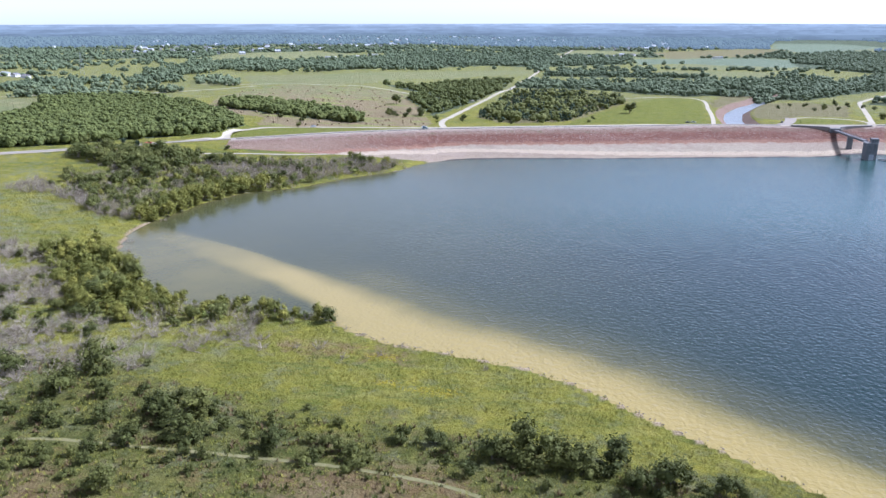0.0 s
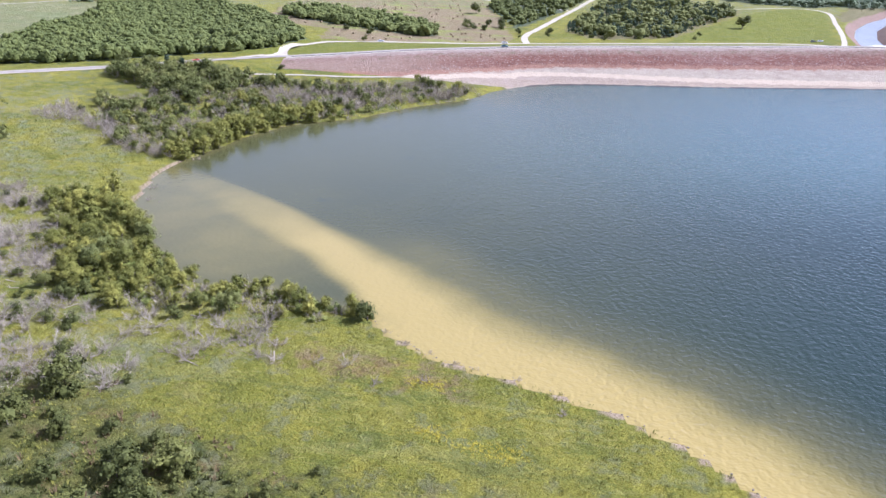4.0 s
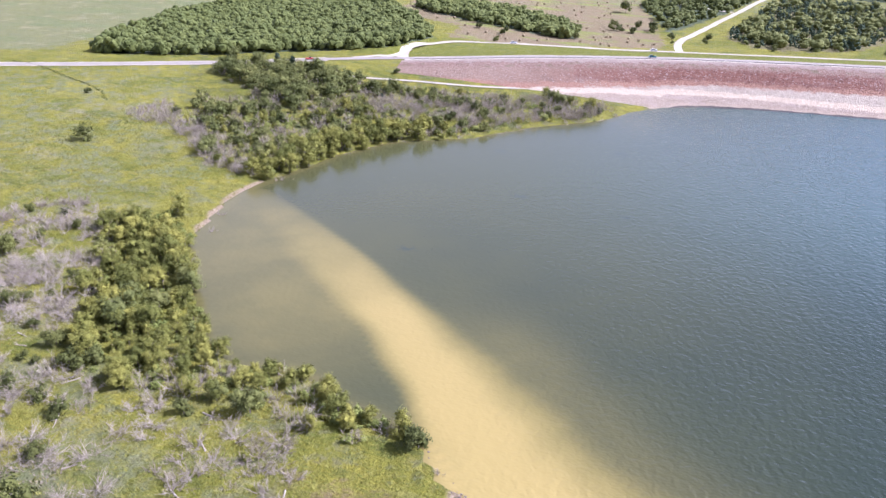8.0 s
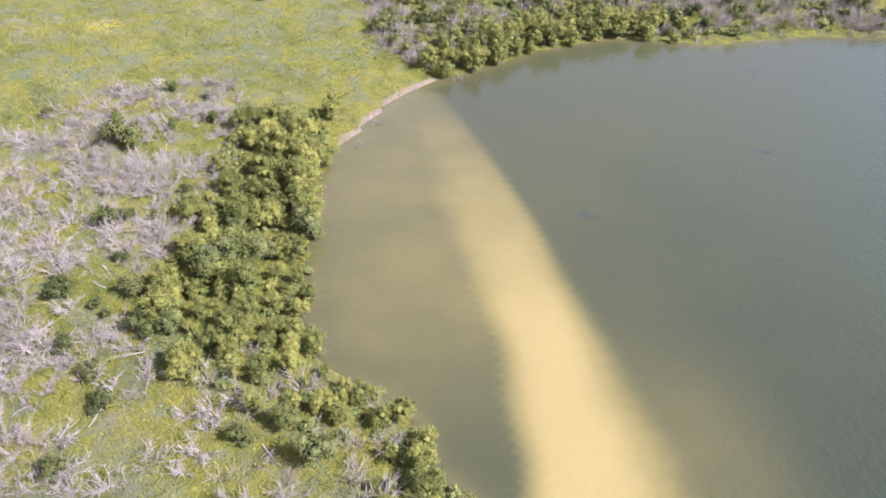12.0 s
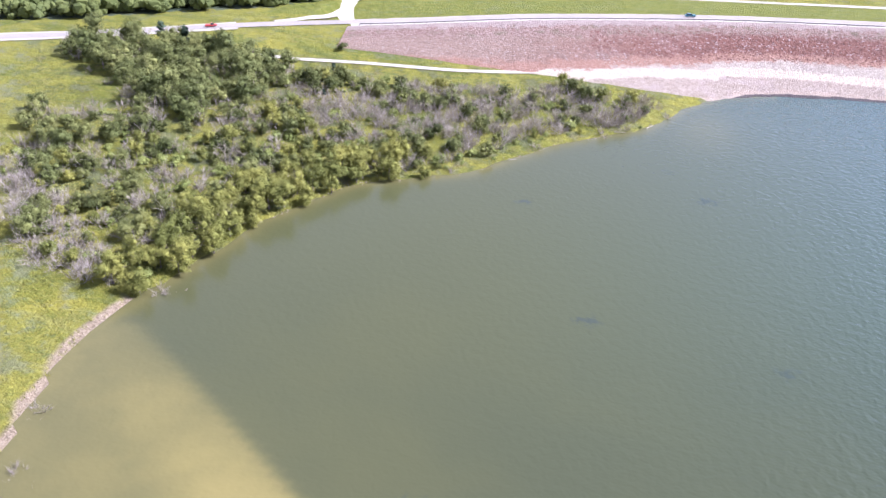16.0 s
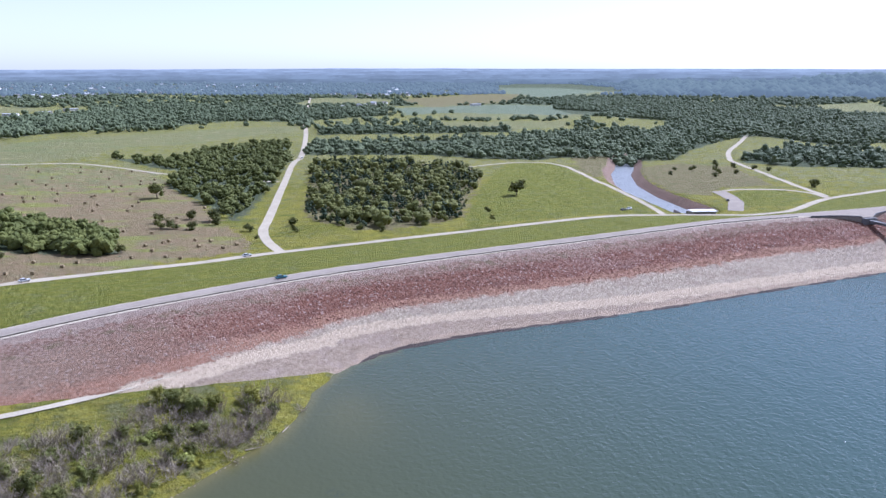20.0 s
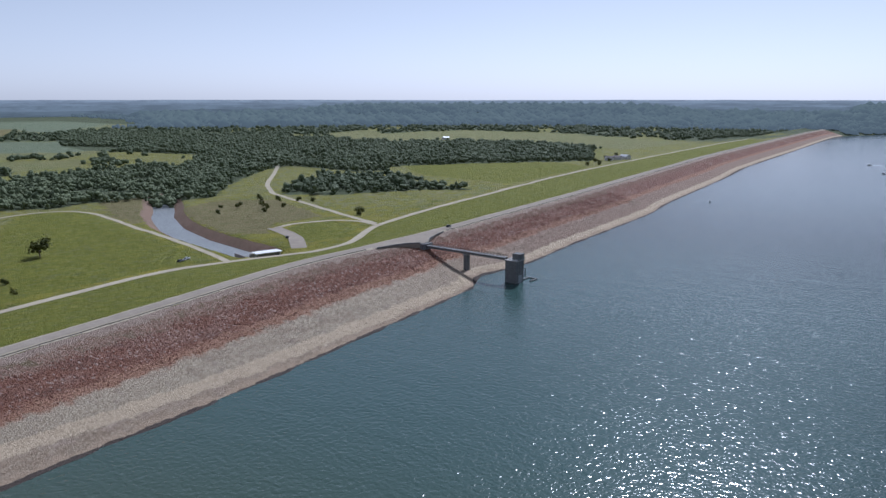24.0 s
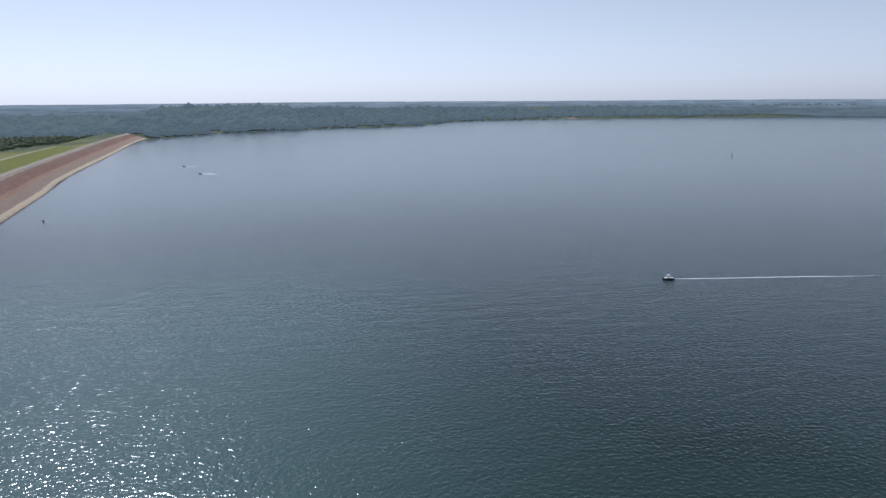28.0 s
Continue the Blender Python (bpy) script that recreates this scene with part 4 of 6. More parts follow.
def joined(name, templates, places, scales, mat, label, category, seed, sink=0.1, smooth=False):
    """Many plants of one wood as one mesh."""
    r = np.random.RandomState(seed)
    pick = r.randint(0, len(templates), len(places))
    verts, faces, n = [], {}, 0
    zs = gz(places[:, 0], places[:, 1])
    turn = r.uniform(0, 6.283, len(places))
    for k, (tv, tf) in enumerate(templates):
        w = np.where(pick == k)[0]
        if not len(w):
            continue
        c, s = np.cos(turn[w])[:, None], np.sin(turn[w])[:, None]
        sc = scales[w][:, None]
        tall = sc * r.uniform(0.85, 1.2, sc.shape)
        x = (tv[None, :, 0] * c - tv[None, :, 1] * s) * sc + places[w, 0][:, None]
        y = (tv[None, :, 0] * s + tv[None, :, 1] * c) * sc + places[w, 1][:, None]
        z = tv[None, :, 2] * tall + zs[w][:, None] - sink
        verts.append(np.stack([x, y, z], -1).reshape(-1, 3))
        base = n + np.arange(len(w)) * len(tv)
        for f in tf:
            faces.setdefault(f.shape[1], []).append((f[None] + base[:, None, None]).reshape(-1, f.shape[1]))
        n += len(w) * len(tv)
    ob = mesh(name, np.concatenate(verts), [np.concatenate(f) for f in faces.values()], mat, smooth=smooth)
    return tagged(ob, label, category, kind="stuff")


rr = np.random.RandomState(5)
NEAR_WOOD = [crown_arrays(np.random.RandomState(100 + k), 8.0, 9.4, 0.3, 9, 150, 0.42) for k in range(8)]
MID_WOOD = [crown_arrays(np.random.RandomState(120 + k), 6.8, 8.5, 0.0, 7, 130, 0.42) for k in range(6)]
FAR_CLUMP = [crown_arrays(np.random.RandomState(140 + k), 9.5, 12, 0.0, 4, 16, 0.9) for k in range(8)]
CEDARS = [crown_arrays(np.random.RandomState(150 + k), 7.0, 4.6, 0.0, 7, 70, 0.36, cone=0.7) for k in range(5)]

p = scatter(WOODS["west"], 5.4, 1, 0.6)
joined("broadleaf_wood", NEAR_WOOD, p, rr.uniform(0.7, 1.1, len(p)), M_WOOD, "dense dark green broadleaf wood west of the dam", "woodland", 1)
p = scatter(WOODS["strip"], 6.0, 2, 0.6)
joined("woodland_strip", NEAR_WOOD, p, rr.uniform(0.7, 1.05, len(p)), M_WOOD, "long dark green strip of woodland beside a hay field", "woodland", 2)
p = scatter(WOODS["road_west"], 6.8, 3, 1.1)
p = p[(rr.uniform(size=len(p)) < 0.85) & (lumps(p[:, 0], p[:, 1], 42, 21) + 0.5 * lumps(p[:, 0], p[:, 1], 15, 22) > -0.35)]
joined("roadside_wood", MID_WOOD, p, rr.uniform(0.5, 1.15, len(p)), M_OAK, "mixed green woodland beside the gravel road", "woodland", 3)
p = scatter(WOODS["road_east"], 5.0, 4, 1.1)
p = p[(lumps(p[:, 0], p[:, 1], 38, 11) + 0.5 * lumps(p[:, 0], p[:, 1], 13, 19) > -0.55) & (rr.uniform(size=len(p)) < 0.88)]
sc = rr.uniform(0.45, 1.35, len(p)) * rr.uniform(0.7, 1.1, len(p))
sort = lumps(p[:, 0], p[:, 1], 26, 17) + rr.uniform(-0.8, 0.8, len(p))
joined("thicket", CEDARS, p[sort < 0.1], sc[sort < 0.1] * 1.1, M_CEDAR, "dark green cedars in the thicket below the dam", "woodland", 4)
joined("thicket", MID_WOOD, p[(sort >= 0.1) & (sort < 0.75)], sc[(sort >= 0.1) & (sort < 0.75)], M_OAK, "green broadleaf trees among the cedar thicket", "woodland", 6)
joined("thicket", MID_WOOD, p[sort >= 0.75], sc[sort >= 0.75] * 0.8, M_BUSH, "grey-green scrub among the cedar thicket", "woodland", 5)
for k, poly in enumerate(FAR_WOODS):
    p = scatter(poly, 8.2 if k not in (2, 6) else 11.0, 10 + k, 0.7)
    p = p[(lumps(p[:, 0], p[:, 1], 110, 20 + k) > -0.55) & (rr.uniform(size=len(p)) < 0.92)]
    for field in PASTURE:
        p = p[~inside(p[:, 0], p[:, 1], field)]
    if len(p):
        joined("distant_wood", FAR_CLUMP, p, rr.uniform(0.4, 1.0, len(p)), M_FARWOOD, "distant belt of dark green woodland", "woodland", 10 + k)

MORE_BELTS = [[(-599, 1204), (-524, 1174), (-484, 1311), (-322, 1296), (-124, 1472), (-151, 1764), (-358, 1628), (-579, 1631), (-637, 1426)],
              [(-613, 901), (-598, 941), (-556, 986), (-452, 1071), (-496, 1153), (-583, 1111), (-668, 1051), (-682, 1002)], [(-417, 1026), (-354, 1014), (-406, 1149), (-457, 1123)],
              [(-560, 830), (-438, 850), (-390, 930), (-480, 980), (-600, 920)]]
for k, poly in enumerate(MORE_BELTS):
    p = scatter(poly, 9.5, 20 + k, 0.7)
    p = p[(lumps(p[:, 0], p[:, 1], 120, 30 + k) > -0.25)]
    for field in PASTURE:
        p = p[~inside(p[:, 0], p[:, 1], field)]
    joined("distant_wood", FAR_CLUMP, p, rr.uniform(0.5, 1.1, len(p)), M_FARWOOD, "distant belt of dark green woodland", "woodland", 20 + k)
TOWN = [[(-537, 2304), (-355, 2600), (-127, 2900), (245, 3147), (369, 3900), (-282, 4000), (-947, 3800)], [(-1500, 2200), (-700, 1900), (-540, 2304), (-900, 3500), (-1700, 3200)], [(250, 2500), (700, 2800), (600, 3600), (300, 3300)]]
# scattered trees and copses over the far plain
x, y = rr.uniform(-2600, 3600, 60000), rr.uniform(1000, 4600, 60000)
dens = lumps(x, y, 420, 5) + 0.6 * lumps(x, y, 170, 6)
r = np.hypot(x, y - 300)
ok = (r > 1150) & ~inside(x, y, HAYFIELD) & (r < 3850) & ((dens > -0.2 - 0.6 * smooth01((r - 1500) / 400)) | (rr.uniform(size=len(x)) < 0.08)) & (np.abs(np.degrees(np.arctan2(x - 0, y - 100)) - 22) < 62)
for poly in LUSH + DRY + PASTURE + CROPS:
    ok &= ~inside(x, y, poly)
for poly in TOWN:
    ok &= ~(inside(x, y, poly) & (rr.uniform(size=len(x)) < 0.5))
p = np.stack([x[ok], y[ok]], 1)[:22000]
back = np.hypot(p[:, 0] + 40, p[:, 1] - 300) > 2500
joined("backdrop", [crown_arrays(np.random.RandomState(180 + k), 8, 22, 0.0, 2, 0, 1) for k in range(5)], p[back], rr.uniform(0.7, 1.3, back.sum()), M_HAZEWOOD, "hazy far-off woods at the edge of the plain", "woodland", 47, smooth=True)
p = p[~back]
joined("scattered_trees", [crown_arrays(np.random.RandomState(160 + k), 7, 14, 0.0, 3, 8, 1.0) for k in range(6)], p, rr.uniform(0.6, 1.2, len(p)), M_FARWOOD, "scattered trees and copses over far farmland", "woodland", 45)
# the wooded hills beyond the lake
x, y = rr.uniform(2080, 3850, 9000), rr.uniform(-2600, 1500, 9000)
d = dist_to(x, y, LAKE + LAKE[:1])
ok = ~inside(x, y, LAKE) & (d > 5) & ((d < 500) | (rr.uniform(size=len(x)) < 0.4))
p = np.stack([x[ok], y[ok]], 1)
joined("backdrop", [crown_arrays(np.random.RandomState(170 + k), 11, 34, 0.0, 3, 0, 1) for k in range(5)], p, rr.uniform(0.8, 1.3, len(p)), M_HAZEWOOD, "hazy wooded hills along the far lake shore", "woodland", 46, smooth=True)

# the long ridge north-east of the valley
az, r = np.radians(rr.uniform(4, 62, 2600)), rr.uniform(2500, 3900, 2600)
p = np.stack([r * np.cos(az), r * np.sin(az) + 200], 1)
p = p[~inside(p[:, 0], p[:, 1], PASTURE[5]) & ~inside(p[:, 0], p[:, 1], CROPS[1]) & ~inside(p[:, 0], p[:, 1], LAKE)]
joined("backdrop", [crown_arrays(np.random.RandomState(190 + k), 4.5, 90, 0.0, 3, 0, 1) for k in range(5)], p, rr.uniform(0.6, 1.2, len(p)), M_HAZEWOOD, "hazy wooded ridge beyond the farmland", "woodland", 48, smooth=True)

PENINSULA = [(-274, 466), (-262, 482), (-240, 486), (-205, 490), (-148, 500), (-100, 517), (-72, 521), (-56, 511), (-64, 494), (-92, 472), (-112, 444), (-131, 432), (-146, 415), (-156, 390), (-158, 368), (-166, 354), (-180, 355), (-202, 361), (-219, 379), (-240, 404), (-247, 420), (-232, 424), (-221, 434), (-236, 443), (-266, 457)]
OAKS = [(-274, 466), (-262, 482), (-240, 484), (-212, 487), (-192, 486), (-186, 465), (-192, 440), (-205, 431), (-219, 436), (-236, 443), (-253, 451), (-266, 457)]
DEAD_N = [(-185, 468), (-145, 474), (-122, 503), (-96, 518), (-72, 519), (-58, 508), (-68, 494), (-90, 476), (-119, 451), (-139, 440), (-166, 446)]
SHORE_WILLOWS = [(-163, 352), (-158, 368), (-153, 388), (-145, 412), (-136, 424), (-128, 430), (-135, 442), (-150, 430), (-165, 405), (-178, 372), (-172, 355)]
for q in dry_land(scatter(OAKS, 6.4, 30, 0.6)):
    drop("oak", *q, rr.uniform(0.7, 1.2), rr, "cove woods")
for q in dry_land(scatter(SHORE_WILLOWS, 5.0, 31, 0.6), 0.2):
    drop("willow", *q, rr.uniform(0.75, 1.25), rr, "cove willows")
dead_places = []
for q in dry_land(scatter(PENINSULA, 3.1, 33), 5.0):
    a = [np.array([v]) for v in q]
    if q[1] > np.interp(q[0], [-197, -154, -111, -92, -60], [474, 486, 500, 508, 516]):
        continue   # mown grass below the access track
    if inside(*a, OAKS)[0] or inside(*a, SHORE_WILLOWS)[0]:
        if rr.uniform() < 0.18:
            dead_places.append(q)
        elif rr.uniform() < 0.12:
            drop("vine", *q, rr.uniform(0.8, 1.5), rr, "undergrowth")
        continue
    grey = inside(*a, DEAD_N)[0]
    dead = (0.60 if grey else 0.26) * (1 if lumps(*a, 22, 15)[0] > -0.3 else 0.35)
    u = rr.uniform()
    if u < dead:
        dead_places.append(q)
    elif u < dead + (0.06 if grey else 0.10):
        drop("bush", *q, rr.uniform(0.8, 1.7), rr, "peninsula bushes")
    elif u < dead + (0.12 if grey else 0.24):
        drop("vine", *q, rr.uniform(0.7, 1.6), rr, "undergrowth")
    elif u < dead + (0.15 if grey else 0.40):
        drop("oak" if rr.uniform() < 0.5 else "willow", *q, rr.uniform(0.4, 0.85), rr, "cove woods")
# the row of trees along the access track
for x, y, k, sc in [(-159, 474, "oak", 0.35), (-154, 478, "oak", 0.4), (-149, 478, "oak", 0.42), (-144, 475, "oak", 0.6), (-138, 472, "oak", 0.72), (-133, 474, "oak", 0.66), (-129, 478, "oak", 0.5), (-120, 484, "oak", 0.5), (-114, 487, "bush", 1.2),
                    (-105, 493, "bush", 1.3), (-98, 509, "willow", 0.7), (-90, 508, "oak", 0.4), (-95, 511, "willow", 0.5), (-171, 466, "cedar", 0.6), (-166, 478, "oak", 0.35), (-172, 480, "willow", 0.35)]:
    drop(k, x, y, sc, rr)
WILLOWS = [(-158, 300), (-170, 312), (-182, 289), (-165, 271), (-150, 249), (-141, 235), (-118, 224), (-103, 226), (-75, 228), (-56, 229), (-47, 236), (-60, 242), (-75, 249), (-91, 251), (-104, 249), (-118, 262), (-140, 282)]
for q in dry_land(scatter(WILLOWS, 4.2, 32, 0.6), 0.6):
    arm = q[0] > -112
    if arm and rr.uniform() < 0.3:
        dead_places.append(q)
    else:
        drop("oak" if rr.uniform() < 0.05 else "willow", *q, rr.choice([0.35, 0.5, 0.65, 0.8] if arm else [0.4, 0.6, 0.8, 0.95, 1.1]), rr, "shore willows")
for q in dry_land(scatter(WILLOWS, 3.4, 37, 0.6), 0.6):
    if rr.uniform() < 0.5:
        drop("vine", q[0] + rr.uniform(-1, 1), q[1] + rr.uniform(-1, 1), rr.uniform(0.5, 1.2), rr, "undergrowth")
for x, y in [(-75, 243), (-72, 241), (-69, 239), (-66, 238.5), (-63, 238), (-60, 236), (-57, 236), (-76, 240), (-73, 238), (-70, 236), (-66, 235), (-82, 245), (-86, 246)]:
    drop("vine", x, y, rr.uniform(0.7, 1.2), rr, "undergrowth")
for x, y, k, sc in [(-46.5, 233, "bush", 2.1), (-52, 235.5, "willow", 0.85), (-59, 237, "willow", 0.7), (-73, 242, "willow", 0.85), (-79, 244, "willow", 0.6), (-124, 431, "willow", 0.6), (-88, 502, "oak", 0.75), (-94, 507, "oak", 0.6), (-83, 503, "willow", 0.8),
                    (-242.4, 481, "cedar", 1.1), (-234.2, 484, "cedar", 1.0), (-176, 485, "cedar", 0.6), (-181, 504, "bush", 1.3)]:
    drop(k, x, y, sc, rr)

line = curve(NORTH_SHORE[1:-2], 2.2)
for q in line:
    if rr.uniform() < 0.45:
        drop("vine", q[0] - rr.uniform(1.0, 7), q[1] + rr.uniform(0.8, 5), rr.uniform(0.35, 0.8), rr, "shoreline bushes")
    if rr.uniform() < 0.10:
        drop("willow", q[0] - rr.uniform(3, 6), q[1] + rr.uniform(2.5, 5), rr.uniform(0.3, 0.55), rr, "shoreline bushes")

# bushes in the near meadow
for x, y, sc in [(-71, 133, 1.4), (-62, 154, 1.3), (-58, 157, 1.0), (-40, 153, 1.3), (-33, 156, 0.7), (-25, 152, 1.1), (-12, 158, 1.0), (-4, 158, 1.0), (9, 153, 1.3), (15, 155, 1.5), (19, 149, 0.9), (23, 153, 1.6), (29, 151, 1.5),
                 (35, 153, 1.7), (47, 148, 1.9), (40, 145, 1.2), (-75, 154, 1.0), (-100, 186, 1.6), (-103, 172, 1.7), (-75, 167, 1.2), (-73, 163, 1.5), (-64, 166, 1.4), (-74, 151, 1.2), (-124, 184, 1.7), (-38, 172, 0.5), (-49, 162, 0.8),
                 (-45, 164, 0.8), (-69, 160, 1.2), (-85, 160, 1.0), (-90, 172, 1.1), (-55, 148, 0.9), (-20, 146, 0.9), (-32, 147, 0.8), (4, 146, 0.8), (58, 146, 1.1), (-110, 200, 1.0), (-129, 227, 1.3), (-135, 214, 1.0), (-251, 351, 1.3), (-193, 262, 1.6), (-180, 296, 1.1),
                 (-150, 222, 1.2), (-165, 240, 1.2), (-88, 140, 1.0), (-98, 158, 1.2), (-112, 160, 1.0), (62, 138, 0.8), (-300, 402, 0.8), (-330, 360, 0.7)]:
    drop("bush", x, y, sc * (1.6 if sc > 1.2 else 1.3), rr, "meadow bushes")
THICKET = [(-125, 150), (-100, 190), (-72, 176), (-45, 168), (10, 160), (60, 152), (66, 140), (10, 143), (-50, 140), (-100, 132)]
p = scatter(THICKET, 5.6, 34)
p = p[(lumps(p[:, 0], p[:, 1], 20, 12) > 0.05)]
for q in p:
    drop("bush", *q, rr.uniform(0.4, 1.15), rr, "meadow bushes")

# trees in the fields below the dam
for x, y, k, sc in [(131, 818, "field", 1.5), (-120, 865, "field", 1.4), (-201, 691, "bush", 1.9), (-170, 640, "field", 0.5), (-177, 680, "bush", 1.8), (-113, 773, "field", 0.6), (-95, 784, "field", 0.65), (-82, 776, "field", 0.8), (-72, 787, "field", 0.6),
                    (-112, 756, "bush", 1.8), (-105, 754, "bush", 2.0), (-94, 752, "bush", 1.9), (-81, 766, "bush", 2.2), (-63, 742, "bush", 2.0), (-38, 735, "bush", 1.5), (-37, 755, "bush", 1.7), (-126, 695, "field", 0.6), (368, 787, "bush", 2.2),
                    (330, 860, "bush", 1.6), (345, 875, "bush", 1.5), (352, 890, "bush", 1.8), (360, 870, "bush", 1.4), (335, 900, "bush", 1.7), (-60, 720, "bush", 0.9), (10, 722, "bush", 1.2), (82, 735, "bush", 1.0), (88, 760, "bush", 1.1), (300, 880, "bush", 1.3), (320, 905, "bush", 1.4),
                    (382, 905, "bush", 1.9), (392, 888, "bush", 1.8), (400, 878, "bush", 1.6), (375, 922, "bush", 2.0), (870, 850, "field", 0.7), (890, 842, "field", 0.6), (905, 850, "field", 0.7), (930, 870, "field", 0.9), (955, 860, "field", 0.8), (985, 880, "field", 0.8), (1060, 900, "field", 0.8)]:
    drop(k, x, y, sc, rr)


def brush(r, stems=6, twigs=95, width=0.05, lean=(0.35, 1.45)):
    """A dead shrub: bent grey stems that fan out of the ground, each with finer twigs."""
    v, q = [], []

    def stick(a, b, w0, w1):
        d = b - a
        w = np.cross(d, r.normal(size=3))
        w = w / (np.linalg.norm(w) + 1e-6)
        n = len(v)
        v.extend([a - w * w0, a + w * w0, b + w * w1, b - w * w1])
        q.append([n, n + 1, n + 2, n + 3])

    tips = []
    for k in range(stems):
        a, tip = r.uniform(0, 6.283), r.uniform(*lean)
        d = np.array([np.cos(a) * np.sin(tip), np.sin(a) * np.sin(tip), np.cos(tip)])
        st = np.array([*r.uniform(-0.7, 0.7, 2), -0.1])
        knee = st + d * r.uniform(0.6, 1.1)
        end = knee + (d + r.normal(size=3) * 0.3) * r.uniform(0.6, 1.2)
        stick(st, knee, width * 1.6, width)
        stick(knee, end, width, width * 0.5)
        tips.append((st, knee, end, d))
    for k in range(twigs):
        st, knee, end, d = tips[r.randint(stems)]
        u = r.uniform(0.1, 1.0)
        a = knee + (end - knee) * u if r.uniform() < 0.65 else st + (knee - st) * u
        b = a + (d * 0.8 + r.normal(size=3) * 0.55) * r.uniform(0.35, 0.8)
        b[2] = max(b[2], 0.03)
        stick(a, b, width * 0.75, width * 0.35)
    return np.array(v), [np.array(q)]


BRUSH = [brush(np.random.RandomState(200 + k), 13, 240, 0.020) for k in range(6)]
DEAD_TREES = [brush(np.random.RandomState(240 + k), 10, 220, 0.027, (0.1, 0.95)) for k in range(6)]
KINDS["dead"] = []
for k in range(6):
    t = thing("dead_shrub")
    v, f = brush(np.random.RandomState(220 + k), 12, 0, 0.027)
    mesh("trunk", v, f, M_TWIG, t)
    v, f = brush(np.random.RandomState(220 + k), 12, 380, 0.022)
    mesh("crown", v, [f[0][24:]], M_TWIG, t)
    KINDS["dead"].append(tagged(t, "grey leafless dead shrub in rough meadow grass", "dead shrub"))
DEAD_W = BRUSH_LAND
p = dry_land(scatter(DEAD_W, 5.2, 40))
low = lumps(p[:, 0], p[:, 1], 24, 9)
for q in p[rr.uniform(size=len(p)) < 0.05]:
    drop("willow", *q, rr.uniform(0.25, 0.5), rr, "brush bushes")
for q in p[(low < 0.1) & (rr.uniform(size=len(p)) < 0.16)]:
    drop("bush", *q, rr.uniform(0.6, 1.6), rr, "brush bushes")
p = p[((low > -0.25) | (rr.uniform(size=len(p)) < 0.3)) & ((p[:, 0] < -115) | (p[:, 1] > 226) | (rr.uniform(size=len(p)) < 0.5))]
for q in p[:300]:
    drop("dead", *q, rr.uniform(1.0, 2.1), rr, "dead shrubs")
p = dry_land(scatter(DEAD_W, 3.4, 42))
p = p[(lumps(p[:, 0], p[:, 1], 24, 9) + 0.5 * lumps(p[:, 0], p[:, 1], 9, 14) > 0.1) & ((p[:, 0] < -92) | (p[:, 1] > 216) | (rr.uniform(size=len(p)) < 0.15)) & ((p[:, 0] < -128) | (p[:, 1] > 226) | (rr.uniform(size=len(p)) < 0.5))]
joined("dead_brush", BRUSH, p, rr.uniform(0.8, 1.7, len(p)), M_TWIG, "low grey dead twigs in rough grass", "dead shrubs", 40)
for x, y, k, sc in [(-190, 358, "willow", 0.5), (-204, 370, "bush", 1.5), (-212, 381, "willow", 0.45), (-222, 388, "bush", 1.6), (-232, 392, "willow", 0.5), (-243, 398, "bush", 1.4), (-197, 366, "vine", 1.2), (-226, 383, "vine", 1.3), (-247, 421, "oak", 0.6)]:
    drop(k, x, y, sc, rr)
DEAD_EDGE = [(-263, 384), (-223, 377), (-188, 350), (-172, 351), (-178, 362), (-200, 376), (-235, 392), (-255, 410), (-262, 400)]
p = np.concatenate([np.array(dead_places), dry_land(scatter(DEAD_EDGE, 4.2, 41))])
joined("dead_brush", DEAD_TREES, p, rr.uniform(1.0, 2.2, len(p)), M_TWIG, "grey leafless dead thicket on the peninsula", "dead shrubs", 41)


# ---- grass and flowers ----
def tuft(r, blades=9, tall=0.45, wide=0.05):
    v, q = [], []
    for k in range(blades):
        a, lean = r.uniform(0, 6.283), r.uniform(0.2, 1.0)
        d = np.array([np.cos(a) * np.sin(lean), np.sin(a) * np.sin(lean), np.cos(lean)]) * tall * r.uniform(0.6, 1.3)
        st = np.array([*r.uniform(-0.35, 0.35, 2), 0])
        w = np.array([-np.sin(a), np.cos(a), 0]) * wide * r.uniform(0.6, 1.4)
        n = len(v)
        v += [st - w, st + w, st + d + w * 0.5, st + d - w * 0.5]
        q.append([n, n + 1, n + 2, n + 3])
    return np.array(v), [np.array(q)]


TUFTS = [tuft(np.random.RandomState(300 + k)) for k in range(8)]
NEAR_LAND = [(-280, 380), (-150, 400), (-140, 300), (-60, 245), (30, 205), (110, 130), (90, 90), (-140, 110), (-290, 260)]
p = dry_land(scatter(NEAR_LAND, 1.5, 50), 1.0)
keep = lumps(p[:, 0], p[:, 1], 14, 4) + 0.5 * lumps(p[:, 0], p[:, 1], 4, 8) > -0.35
p = p[keep]
joined("grass", TUFTS, p, rr.uniform(0.6, 1.7, len(p)), M_GRASS, "tussocky yellow-green meadow grass", "grass", 50)
p = dry_land(scatter([(-150, 118), (-60, 110), (70, 118), (75, 140), (20, 160), (-60, 172), (-130, 178)], 2.6, 52), 1.0)
p = p[lumps(p[:, 0], p[:, 1], 10, 5) > 0.0]
joined("weeds", [tuft(np.random.RandomState(330 + k), 10, 0.9, 0.14) for k in range(5)], p, rr.uniform(0.6, 1.3, len(p)), M_BUSH, "dark green tall weeds in the meadow", "weeds", 52)
